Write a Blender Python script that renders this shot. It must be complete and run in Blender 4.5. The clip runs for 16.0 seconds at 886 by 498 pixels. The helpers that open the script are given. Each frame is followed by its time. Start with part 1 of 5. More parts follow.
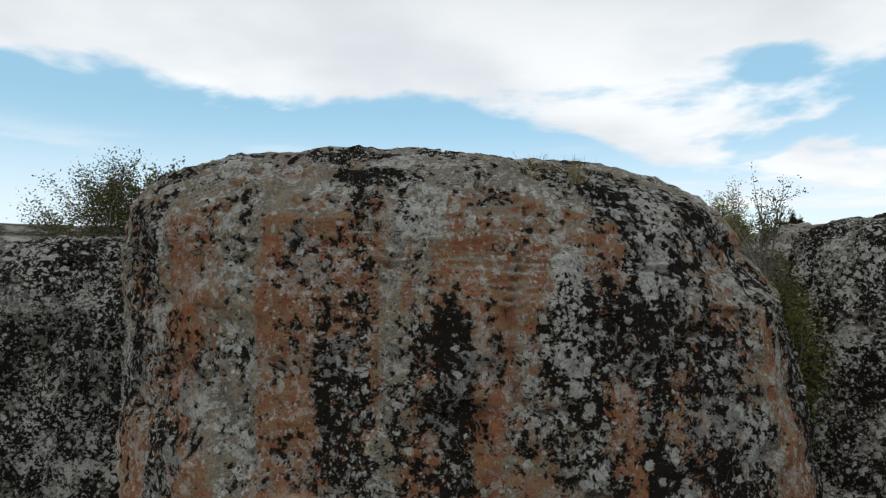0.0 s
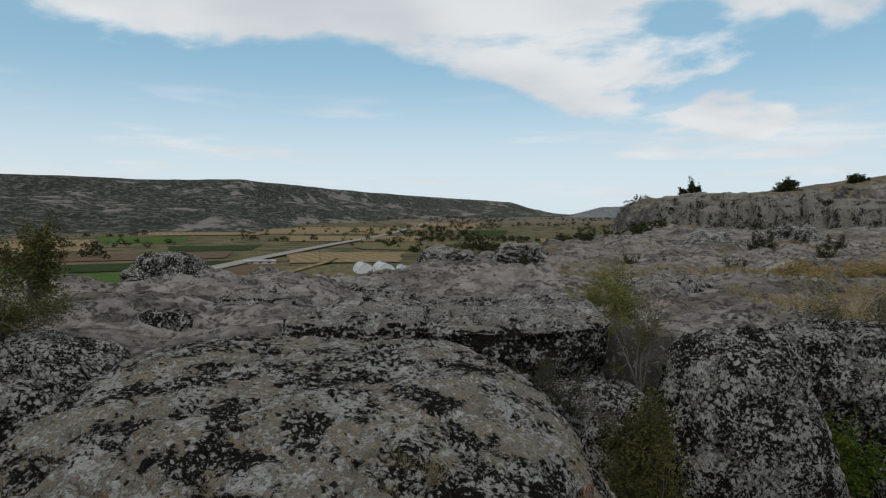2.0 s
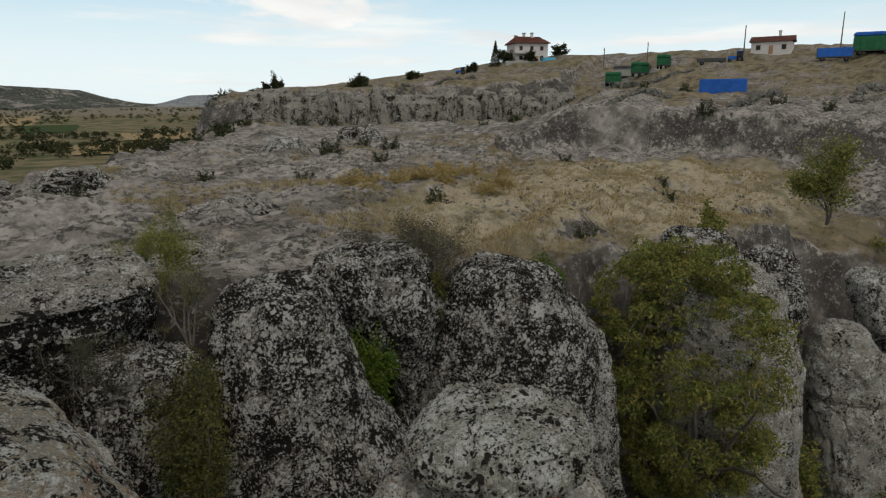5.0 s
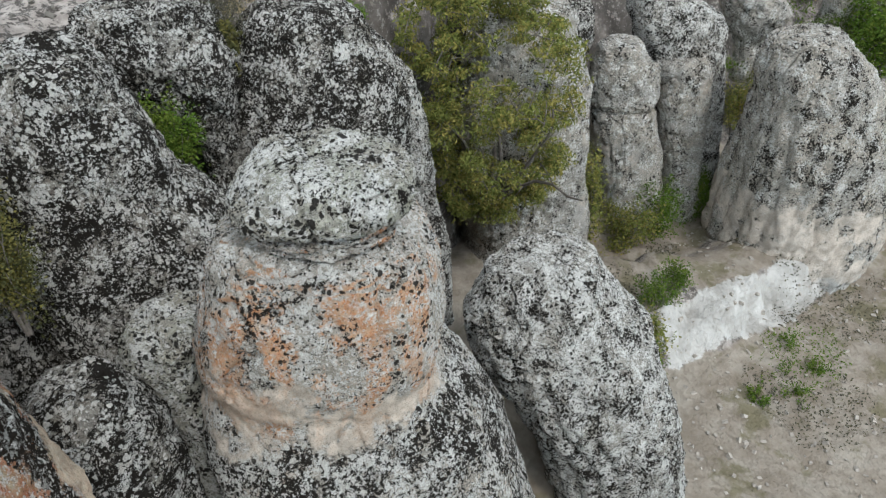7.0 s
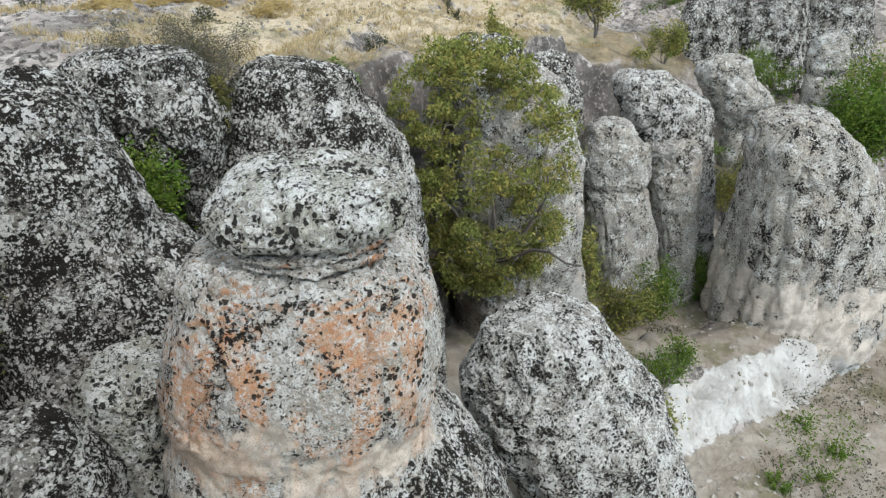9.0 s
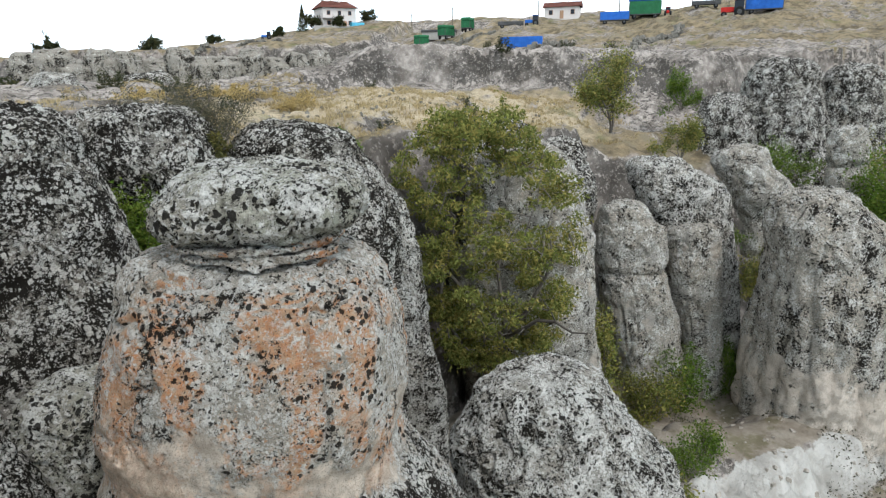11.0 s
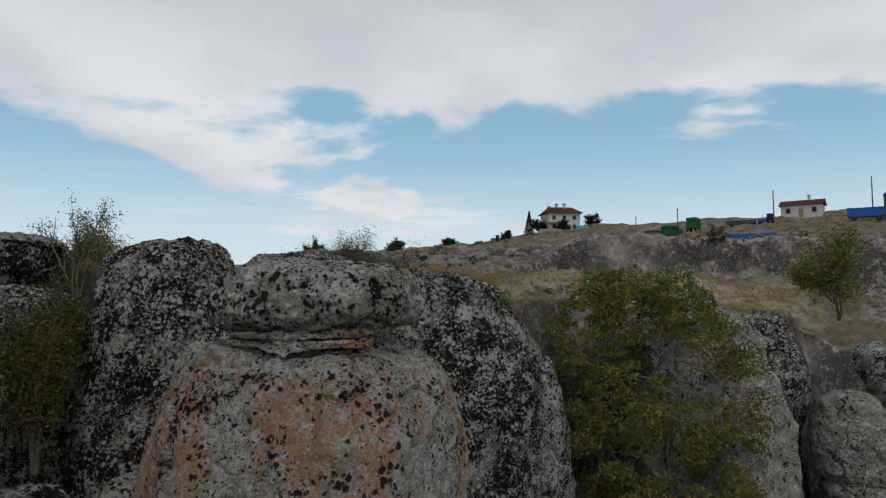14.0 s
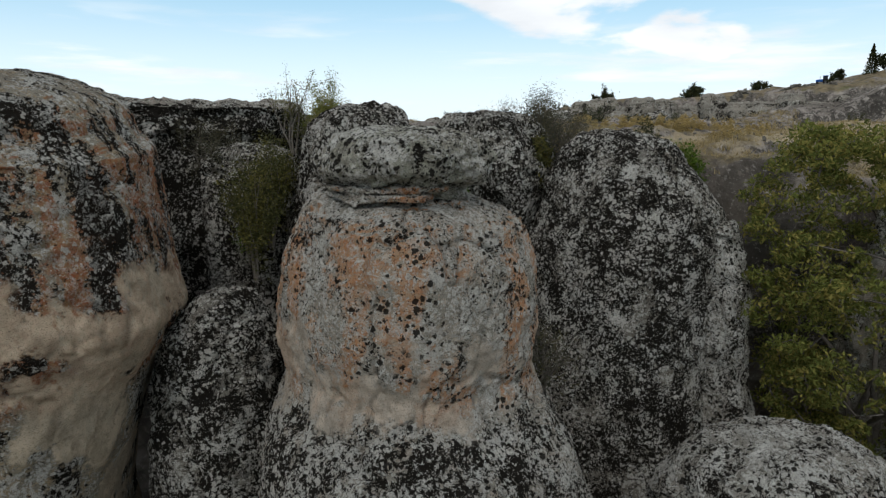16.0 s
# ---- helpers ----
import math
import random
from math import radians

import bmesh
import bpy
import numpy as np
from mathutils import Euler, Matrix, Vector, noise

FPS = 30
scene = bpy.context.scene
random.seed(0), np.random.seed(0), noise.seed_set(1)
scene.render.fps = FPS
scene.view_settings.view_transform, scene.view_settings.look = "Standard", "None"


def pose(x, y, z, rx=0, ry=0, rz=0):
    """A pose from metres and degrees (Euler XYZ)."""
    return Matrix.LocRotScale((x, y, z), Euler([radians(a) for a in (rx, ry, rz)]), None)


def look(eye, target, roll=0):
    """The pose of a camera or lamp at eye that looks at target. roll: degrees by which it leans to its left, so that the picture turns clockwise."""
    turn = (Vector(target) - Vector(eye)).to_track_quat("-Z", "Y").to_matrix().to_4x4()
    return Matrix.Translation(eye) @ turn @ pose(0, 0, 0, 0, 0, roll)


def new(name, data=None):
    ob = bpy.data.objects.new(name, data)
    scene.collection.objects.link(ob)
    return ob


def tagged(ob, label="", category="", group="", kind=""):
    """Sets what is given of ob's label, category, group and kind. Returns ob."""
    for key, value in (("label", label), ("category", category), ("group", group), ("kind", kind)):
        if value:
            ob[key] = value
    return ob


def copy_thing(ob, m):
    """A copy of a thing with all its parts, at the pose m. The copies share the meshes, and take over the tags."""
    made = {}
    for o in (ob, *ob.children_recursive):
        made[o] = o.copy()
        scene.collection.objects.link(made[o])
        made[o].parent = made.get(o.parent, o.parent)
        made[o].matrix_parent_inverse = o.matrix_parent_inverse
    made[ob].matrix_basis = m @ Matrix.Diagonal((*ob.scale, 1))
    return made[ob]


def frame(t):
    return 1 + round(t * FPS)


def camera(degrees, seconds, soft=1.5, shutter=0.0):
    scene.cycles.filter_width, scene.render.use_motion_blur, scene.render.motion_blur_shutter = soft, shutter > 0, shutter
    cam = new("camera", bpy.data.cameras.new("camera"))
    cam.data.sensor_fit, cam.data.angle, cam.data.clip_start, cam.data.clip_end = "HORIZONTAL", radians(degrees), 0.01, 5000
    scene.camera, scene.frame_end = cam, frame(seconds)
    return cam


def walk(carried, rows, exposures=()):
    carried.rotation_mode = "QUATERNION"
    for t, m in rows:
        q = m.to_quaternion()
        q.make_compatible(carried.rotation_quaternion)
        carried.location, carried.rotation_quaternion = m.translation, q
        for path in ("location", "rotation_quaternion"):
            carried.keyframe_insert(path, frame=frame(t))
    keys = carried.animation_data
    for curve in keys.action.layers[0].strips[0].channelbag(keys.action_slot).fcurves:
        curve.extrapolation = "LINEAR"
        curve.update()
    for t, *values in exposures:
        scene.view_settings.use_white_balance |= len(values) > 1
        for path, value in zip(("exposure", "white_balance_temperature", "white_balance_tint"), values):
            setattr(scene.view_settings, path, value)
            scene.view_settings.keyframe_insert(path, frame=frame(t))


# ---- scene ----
cam = camera(68.8, 16.0, soft=1.2)
METRES, EYE, TILT, LEAN, TURN = 20.0, 0.0, 1.45, -0.3, 0.0
ROWS = [
    (0.0, 0.0, 0.0, 0.0, 0.0, 0.0, -0.0),
    (0.5, 0.0062, 0.0011, 0.054, -0.1, 0.01, 0.03),
    (1.0, 0.0146, 0.0019, 0.1089, -0.5, -0.72, -0.02),
    (1.5, 0.0234, 0.0048, 0.16, -3.11, -2.67, -0.12),
    (2.0, 0.0344, 0.0056, 0.2065, -7.27, -4.57, -0.19),
    (2.5, 0.0483, 0.006, 0.2459, -11.28, -5.67, -0.31),
    (3.0, 0.0716, 0.0009, 0.2804, -15.52, -5.71, -0.37),
    (3.5, 0.1014, -0.0129, 0.2921, -20.23, -5.7, -0.47),
    (4.0, 0.1048, -0.0202, 0.2914, -26.21, -5.64, -0.51),
    (4.5, 0.1058, -0.0221, 0.2928, -33.93, -7.24, -0.47),
    (5.0, 0.1079, -0.024, 0.2931, -41.83, -14.04, -0.49),
    (7.5, 0.1112, -0.0121, 0.2648, -60.75, -36.65, -0.7),
    (8.0, 0.1093, -0.0115, 0.2428, -60.65, -36.5, -0.71),
    (8.5, 0.1098, -0.0099, 0.2092, -60.63, -32.45, -0.74),
    (9.0, 0.1146, -0.0076, 0.1815, -60.63, -25.97, -0.75),
    (11.5, 0.1596, -0.0878, 0.0544, -56.18, -14.55, -0.65),
    (12.0, 0.1758, -0.1055, 0.0309, -52.66, -14.56, -0.6),
    (12.5, 0.19, -0.118, 0.009, -47.91, -13.67, -0.56),
    (13.0, 0.201, -0.124, -0.0056, -43.66, -11.04, -0.52),
    (13.5, 0.2189, -0.1291, -0.0054, -39.65, -4.27, -0.4),
    (14.0, 0.2594, -0.1618, -0.006, -37.52, 2.14, -0.35),
    (14.5, 0.3168, -0.2034, -0.0063, -32.77, 2.17, -0.3),
    (15.0, 0.362, -0.2364, -0.0047, -25.98, 0.62, -0.16),
    (15.5, 0.3926, -0.2791, -0.0018, -17.95, -4.69, -0.05),
    (16.0, 0.427, -0.3128, 0.0096, -11.23, -11.17, 0.06),
]
EXPOSURES = ((0, 0.2, 6500, 10), (0.5, -0.1, 6500, 10), (1, -0.22, 6400, 10), (2, -0.17, 6450, 10), (3.5, -0.1, 6500, 10), (4.5, 0, 6550, 10), (5, 0.1, 6850, 10), (5.3, 0.3, 6750, 10), (7.3, 1.74, 6150, 10), (9.2, 1.88, 6150, 10), (11.5, 1.46, 6300, 10), (12.8, 1.1, 6400, 10), (13.5, 0.38, 6550, 10), (14, -0.2, 6450, 10), (14.7, -0.2, 6450, 10), (15.5, -0.02, 6500, 10), (16, 0.28, 6500, 10))
walk(cam, [(t, pose(0, 0, EYE, TILT, LEAN, TURN) @ pose(METRES * x, METRES * y, METRES * z, 90 + pitch, roll, yaw)) for t, x, y, z, yaw, pitch, roll in ROWS], EXPOSURES)

# ---- node helper ----


class Nodes:
    """A short way to wire a node tree."""

    def __init__(self, tree):
        self.tree = tree
        tree.nodes.clear()

    def add(self, kind, ins=(), **props):
        node = self.tree.nodes.new(kind)
        for k, v in props.items():
            setattr(node, k, v)
        for k, v in dict(ins).items():
            if isinstance(v, bpy.types.NodeSocket):
                self.tree.links.new(v, node.inputs[k])
            else:
                node.inputs[k].default_value = v
        return node

    def math(self, op, a, b=0.0, c=0.0, clamp=False):
        return self.add("ShaderNodeMath", {0: a, 1: b, 2: c}, operation=op, use_clamp=clamp).outputs[0]

    def vmath(self, op, a, b=(0, 0, 0)):
        return self.add("ShaderNodeVectorMath", {0: a, 1: b}, operation=op).outputs[0]

    def noise(self, vec, scale, detail=4.0, rough=0.55, distort=0.0):
        return self.add("ShaderNodeTexNoise", {"Vector": vec, "Scale": scale, "Detail": detail, "Roughness": rough, "Distortion": distort}).outputs[0]

    def step(self, value, lo, hi):
        return self.add("ShaderNodeMapRange", {0: value, 1: lo, 2: hi}, interpolation_type="SMOOTHSTEP").outputs[0]

    def mix(self, f, a, b):
        node = self.tree.nodes.new("ShaderNodeMix")
        node.data_type = "RGBA"
        for i, v in ((0, f), (6, a), (7, b)):
            if isinstance(v, bpy.types.NodeSocket):
                self.tree.links.new(v, node.inputs[i])
            else:
                node.inputs[i].default_value = v if i == 0 else (*v, 1) if len(v) == 3 else v
        return node.outputs[2]


# ---- world and sun ----
SUN_ELEVATION, SUN_AZIMUTH = 52.0, 205.0
world = bpy.data.worlds.new("sky")
scene.world = world
world.use_nodes = True
w = Nodes(world.node_tree)
sky = w.add("ShaderNodeTexSky", sky_type="NISHITA", sun_disc=False, sun_elevation=radians(SUN_ELEVATION), sun_rotation=radians(SUN_AZIMUTH), altitude=900.0, air_density=1.0, dust_density=1.5, ozone_density=2.0).outputs[0]
way = w.add("ShaderNodeTexCoord").outputs["Generated"]
sep = w.add("ShaderNodeSeparateXYZ", {0: way})
up = w.math("MAXIMUM", sep.outputs[2], 0.0)
flat = w.math("ADD", up, 0.16)
plane = w.add("ShaderNodeCombineXYZ", {0: w.math("DIVIDE", sep.outputs[0], flat), 1: w.math("DIVIDE", sep.outputs[1], flat), 2: 3.7}).outputs[0]
puff = w.noise(plane, 0.85, 9.0, 0.52, 0.3)
big = w.noise(plane, 0.33, 2.0, 0.5)
cover = w.math("ADD", w.math("MULTIPLY", puff, 0.6), w.math("MULTIPLY", big, 0.4))
lift = w.add("ShaderNodeMapRange", {0: up, 1: 0.10, 2: 0.31, 3: -0.12, 4: 0.19}).outputs[0]
cover = w.math("ADD", cover, lift)
sheet_mask = w.step(cover, 0.508, 0.55)
veil = w.add("ShaderNodeCombineXYZ", {0: w.math("MULTIPLY", sep.outputs[0], 1.3), 1: w.math("MULTIPLY", sep.outputs[1], 1.3), 2: w.math("MULTIPLY", sep.outputs[2], 11.0)}).outputs[0]
wisp = w.step(w.noise(w.vmath("ADD", veil, (2.3, 0.4, 1.7)), 2.4, 7.0, 0.55, 0.2), 0.53, 0.70)
wisp = w.math("MULTIPLY", wisp, w.step(up, 0.22, 0.08))
mask = w.math("MAXIMUM", sheet_mask, w.math("MULTIPLY", wisp, 0.85))
thick = w.step(w.noise(plane, 1.6, 6.0, 0.5), 0.3, 0.75)
white = w.mix(thick, (8.2, 8.35, 8.4), (6.3, 6.5, 6.8))
white = w.mix(w.step(up, 0.20, 0.75), white, (3.6, 3.8, 4.0))
clear = w.mix(0.6, sky, (3.4, 6.2, 7.7))
haze = w.step(up, 0.24, 0.02)
clear = w.mix(w.math("MULTIPLY", haze, 0.85), clear, (7.2, 8.1, 8.6))
final = w.mix(w.math("MULTIPLY", mask, 0.93), clear, white)
out = w.add("ShaderNodeBackground", {"Color": final, "Strength": 0.11})
w.tree.links.new(out.outputs[0], w.add("ShaderNodeOutputWorld").inputs[0])

sun = new("sun", bpy.data.lights.new("sun", "SUN"))
sun.data.energy, sun.data.angle, sun.data.color = 0.7, radians(14), (1.0, 0.96, 0.9)
az, el = radians(SUN_AZIMUTH), radians(SUN_ELEVATION)
sun.matrix_world = look((60 * math.sin(az) * math.cos(el), 60 * math.cos(az) * math.cos(el), 60 * math.sin(el)), (0, 0, 0))


# ---- materials ----
def shader(name, rough=0.9):
    m = bpy.data.materials.new(name)
    m.use_nodes = True
    n = Nodes(m.node_tree)
    bsdf = n.add("ShaderNodeBsdfPrincipled", {"Roughness": rough, "Specular IOR Level": 0.04})
    n.tree.links.new(bsdf.outputs[0], n.add("ShaderNodeOutputMaterial").inputs[0])
    return m, n, bsdf


def bumped(n, bsdf, height, dist, strength=1.0):
    b = n.add("ShaderNodeBump", {"Height": height, "Distance": dist, "Strength": strength}).outputs[0]
    n.tree.links.new(b, bsdf.inputs["Normal"])


def lichen_rock(name, tan=(0.30, 0.22, 0.15), grey=(0.20, 0.19, 0.175), dark=0.5, white=0.5, orange=0.0, bare=0.0, face=0.0, size=1.0, tallness=0.13, clean_band=None, clean_tan=None, streaky=0.20, rust=((0.38, 0.125, 0.04), (0.26, 0.16, 0.085)), clean_at=0.44, pale_dots=0.0, black_dots=0.0, chalk_below=None, dark_below=None):
    """Tuff under lichen. dark, white, orange: how much of each lichen; bare: clean stone on the steep faces; face: more black there; size: of the patches; pale_dots, black_dots: round colonies."""
    m, n, bsdf = shader(name, 0.95)
    geo = n.add("ShaderNodeNewGeometry")
    pos = geo.outputs["Position"]
    nz = n.add("ShaderNodeSeparateXYZ", {0: geo.outputs["Normal"]}).outputs[2]
    steep = n.step(nz, 0.72, 0.3)
    scale = 1.0 / size
    tall = n.vmath("MULTIPLY", pos, (1.0, 1.0, tallness))
    warp = n.add("ShaderNodeTexNoise", {"Vector": pos, "Scale": 2.5 * scale, "Detail": 3.0}).outputs["Color"]
    bent = n.vmath("ADD", pos, n.vmath("MULTIPLY", n.vmath("SUBTRACT", warp, (0.5, 0.5, 0.5)), (0.13, 0.13, 0.13)))
    big = n.noise(pos, 0.55, 5, 0.6)
    fine = n.noise(pos, 26, 6, 0.75)
    streak = n.noise(tall, 1.25, 5, 0.55, 0.3)
    stone = n.mix(n.step(big, 0.38, 0.62), grey, tan)
    stone = n.mix(n.math("MULTIPLY", n.step(fine, 0.42, 0.68), 0.6), stone, tuple(c * 0.45 for c in tan))
    mott = n.noise(bent, 6.5 * scale, 9, 0.76)
    if orange:
        f = n.math("ADD", n.math("MULTIPLY", streak, 0.65), n.math("MULTIPLY", mott, 0.35))
        rust_mask = n.math("MULTIPLY", n.math("MULTIPLY", n.step(n.add("ShaderNodeSeparateXYZ", {0: pos}).outputs[2], -5.6, -4.9), n.step(f, 0.575 - 0.13 * orange, 0.60 - 0.12 * orange)), n.math("MULTIPLY", steep, 0.85))
        rust = n.mix(n.step(n.noise(pos, 9.0, 6, 0.7), 0.4, 0.6), *rust)
        stone = n.mix(rust_mask, stone, rust)
    col = stone
    keep = 1.0
    if clean_band:
        alt = n.math("ADD", n.add("ShaderNodeSeparateXYZ", {0: pos}).outputs[2], n.math("MULTIPLY", n.math("SUBTRACT", n.noise(pos, 0.8, 6, 0.62), 0.5), 4.2))
        clean = n.math("MULTIPLY", n.math("MULTIPLY", n.step(alt, clean_band[1] + 0.25, clean_band[1] - 0.25), n.step(alt, clean_band[0] - 0.3, clean_band[0] + 0.3)), n.math("MULTIPLY", n.step(nz, 0.8, 0.5), n.step(n.noise(n.vmath("ADD", pos, (7.7, 1.0, 3.0)), 0.62, 6, 0.65), clean_at, clean_at + 0.06)))
        keep = n.math("SUBTRACT", 1.0, n.math("MULTIPLY", clean, 0.93))
        col = n.mix(n.math("MULTIPLY", clean, 0.75), col, n.mix(n.step(n.noise(pos, 1.4, 8, 0.7), 0.4, 0.6), tuple(c * 0.72 for c in (clean_tan or tan)), tuple(min(c * 1.15, 0.9) for c in (clean_tan or tan))))
    elif bare:
        clean = n.math("MULTIPLY", n.step(n.math("ADD", n.math("MULTIPLY", streak, 0.55), n.math("MULTIPLY", n.noise(pos, 0.7, 4, 0.55), 0.45)), 0.60 - 0.16 * bare, 0.66 - 0.16 * bare), steep)
        keep = n.math("SUBTRACT", 1.0, n.math("MULTIPLY", clean, 0.9))
    # three crusts: grey-green plates, black film, pale rosettes
    plates = n.math("MULTIPLY", n.step(n.math("ADD", n.math("MULTIPLY", mott, 0.8), n.math("MULTIPLY", big, 0.2)), 0.475, 0.495), keep)
    if orange:
        plates = n.math("MULTIPLY", plates, n.math("SUBTRACT", 1.0, n.math("MULTIPLY", rust_mask, 0.9)))
    col = n.mix(n.math("MULTIPLY", plates, 0.82), col, n.mix(n.step(fine, 0.35, 0.65), (0.165, 0.155, 0.13), (0.38, 0.36, 0.31)))
    film_n = n.math("ADD", n.math("MULTIPLY", n.noise(n.vmath("ADD", bent, (13.1, 5.2, 8.8)), 8.0 * scale, 10, 0.74), 0.52), n.math("ADD", n.math("MULTIPLY", n.noise(n.vmath("ADD", pos, (1.7, 4.0, 6.0)), 1.3 * scale, 4, 0.5), 0.28), n.math("MULTIPLY", n.noise(n.vmath("ADD", tall, (3.0, 9.0, 1.0)), 1.4, 4, 0.55), streaky)))
    if face:
        film_n = n.math("ADD", film_n, n.math("MULTIPLY", steep, face))
    if dark_below is not None:
        wavy = n.math("ADD", n.add("ShaderNodeSeparateXYZ", {0: pos}).outputs[2], n.math("MULTIPLY", n.math("SUBTRACT", n.noise(pos, 0.8, 5, 0.6), 0.5), 2.4))
        film_n = n.math("ADD", film_n, n.math("MULTIPLY", n.step(wavy, dark_below + 0.3, dark_below - 0.3), 0.085))
    lo = 0.612 - 0.2 * dark + 0.5 * (streaky - 0.20)
    film = n.math("MULTIPLY", n.step(film_n, lo, lo + 0.012), keep)
    col = n.mix(n.math("MULTIPLY", film, 0.985), col, n.mix(fine, (0.006, 0.005, 0.0045), (0.024, 0.021, 0.017)))
    spot_n = n.math("ADD", n.math("MULTIPLY", n.noise(n.vmath("ADD", bent, (2.7, 31.0, 4.4)), 11.0 * scale, 10, 0.76), 0.68), n.math("MULTIPLY", n.noise(n.vmath("ADD", pos, (8.0, 2.0, 5.0)), 1.9 * scale, 4, 0.5), 0.32))
    lo = 0.66 - 0.2 * white
    spots = n.math("MULTIPLY", n.step(spot_n, lo, lo + 0.012), keep)
    if orange:
        spots = n.math("MULTIPLY", spots, n.math("SUBTRACT", 1.0, n.math("MULTIPLY", rust_mask, 0.6)))
    col = n.mix(n.math("MULTIPLY", spots, 0.93), col, n.mix(n.step(fine, 0.3, 0.7), (0.44, 0.43, 0.39), (0.78, 0.765, 0.715)))
    ragged = n.vmath("ADD", pos, n.vmath("MULTIPLY", n.vmath("SUBTRACT", n.add("ShaderNodeTexNoise", {"Vector": pos, "Scale": 12.0, "Detail": 5.0, "Roughness": 0.7}).outputs["Color"], (0.5, 0.5, 0.5)), (0.17, 0.17, 0.17)))

    def colonies(scale, fill, shift):
        v = n.add("ShaderNodeTexVoronoi", {"Vector": n.vmath("ADD", ragged, shift), "Scale": scale})
        cell = n.add("ShaderNodeSeparateXYZ", {0: v.outputs["Color"]}).outputs[0]
        crowd = n.step(n.noise(n.vmath("ADD", pos, shift), 1.1, 3, 0.5), 0.3, 0.65)
        reach = n.math("MULTIPLY", n.math("SUBTRACT", n.math("MULTIPLY", cell, n.math("ADD", 0.35, crowd)), 0.22), fill)
        return n.math("MULTIPLY", n.step(n.math("SUBTRACT", reach, v.outputs["Distance"]), -0.015, 0.035), keep)

    if pale_dots:
        ash = n.mix(n.step(fine, 0.3, 0.7), (0.37, 0.35, 0.31), (0.74, 0.715, 0.66))
        for grid_scale, shift in ((7.0, (4.0, 1.0, 9.0)), (17.0, (2.0, 7.0, 3.0))):
            col = n.mix(n.math("MULTIPLY", colonies(grid_scale, 0.85 * pale_dots, shift), 0.9), col, ash)
    if black_dots:
        for grid_scale, shift in ((8.0, (6.0, 3.0, 1.0)), (19.0, (1.0, 8.0, 5.0))):
            col = n.mix(n.math("MULTIPLY", colonies(grid_scale, 0.8 * black_dots, shift), 0.95), col, (0.017, 0.015, 0.013))
    if chalk_below is not None:
        low = n.math("ADD", n.add("ShaderNodeSeparateXYZ", {0: pos}).outputs[2], n.math("MULTIPLY", n.math("SUBTRACT", n.noise(pos, 0.5, 5, 0.6), 0.5), 4.0))
        col = n.mix(n.step(low, chalk_below + 0.5, chalk_below - 0.5), col, n.mix(n.noise(pos, 2.2, 6, 0.65), (0.52, 0.50, 0.46), (0.76, 0.745, 0.71)))
    col = n.mix(n.math("MULTIPLY", n.step(n.noise(n.vmath("ADD", pos, (3.0, 1.0, 2.0)), 38, 5, 0.8), 0.54, 0.60), 0.55), col, (0.035, 0.031, 0.026))
    n.tree.links.new(col, bsdf.inputs["Base Color"])
    h = n.math("ADD", n.math("MULTIPLY", n.noise(pos, 8, 11, 0.76), 0.8), n.math("MULTIPLY", n.math("ADD", spots, n.math("MULTIPLY", film, -0.7)), 0.10))
    bumped(n, bsdf, h, 0.14, 1.0)
    return m


def plain(name, colour, rough=0.8, vary=0.25, scale=6.0, metal=0.0, bump=0.0):
    m, n, bsdf = shader(name, rough)
    pos = n.add("ShaderNodeNewGeometry").outputs["Position"]
    a = n.noise(pos, scale, 5, 0.6)
    b = n.noise(pos, scale * 0.17, 3, 0.5)
    f = n.step(n.math("ADD", n.math("MULTIPLY", a, 0.6), n.math("MULTIPLY", b, 0.4)), 0.3, 0.7)
    n.tree.links.new(n.mix(f, tuple(c * (1 - vary) for c in colour), tuple(min(c * (1 + vary), 0.95) for c in colour)), bsdf.inputs["Base Color"])
    bsdf.inputs["Metallic"].default_value = metal
    if bump:
        bumped(n, bsdf, a, bump)
    return m


def leafy(name, dark, light, warm):
    m, n, bsdf = shader(name, 0.7)
    geo = n.add("ShaderNodeNewGeometry")
    rnd = geo.outputs["Random Per Island"]
    patch = n.noise(geo.outputs["Position"], 1.3, 3, 0.5)
    col = n.mix(rnd, dark, light)
    col = n.mix(n.math("MULTIPLY", n.step(n.math("ADD", n.math("MULTIPLY", patch, 0.75), n.math("MULTIPLY", rnd, 0.3)), 0.5, 0.68), 0.75), col, warm)
    n.tree.links.new(col, bsdf.inputs["Base Color"])
    soft = n.add("ShaderNodeBsdfTranslucent", {"Color": col})
    both = n.add("ShaderNodeMixShader", {0: 0.25, 1: bsdf.outputs[0], 2: soft.outputs[0]})
    n.tree.links.new(both.outputs[0], [x for x in n.tree.nodes if x.type == "OUTPUT_MATERIAL"][0].inputs[0])
    return m


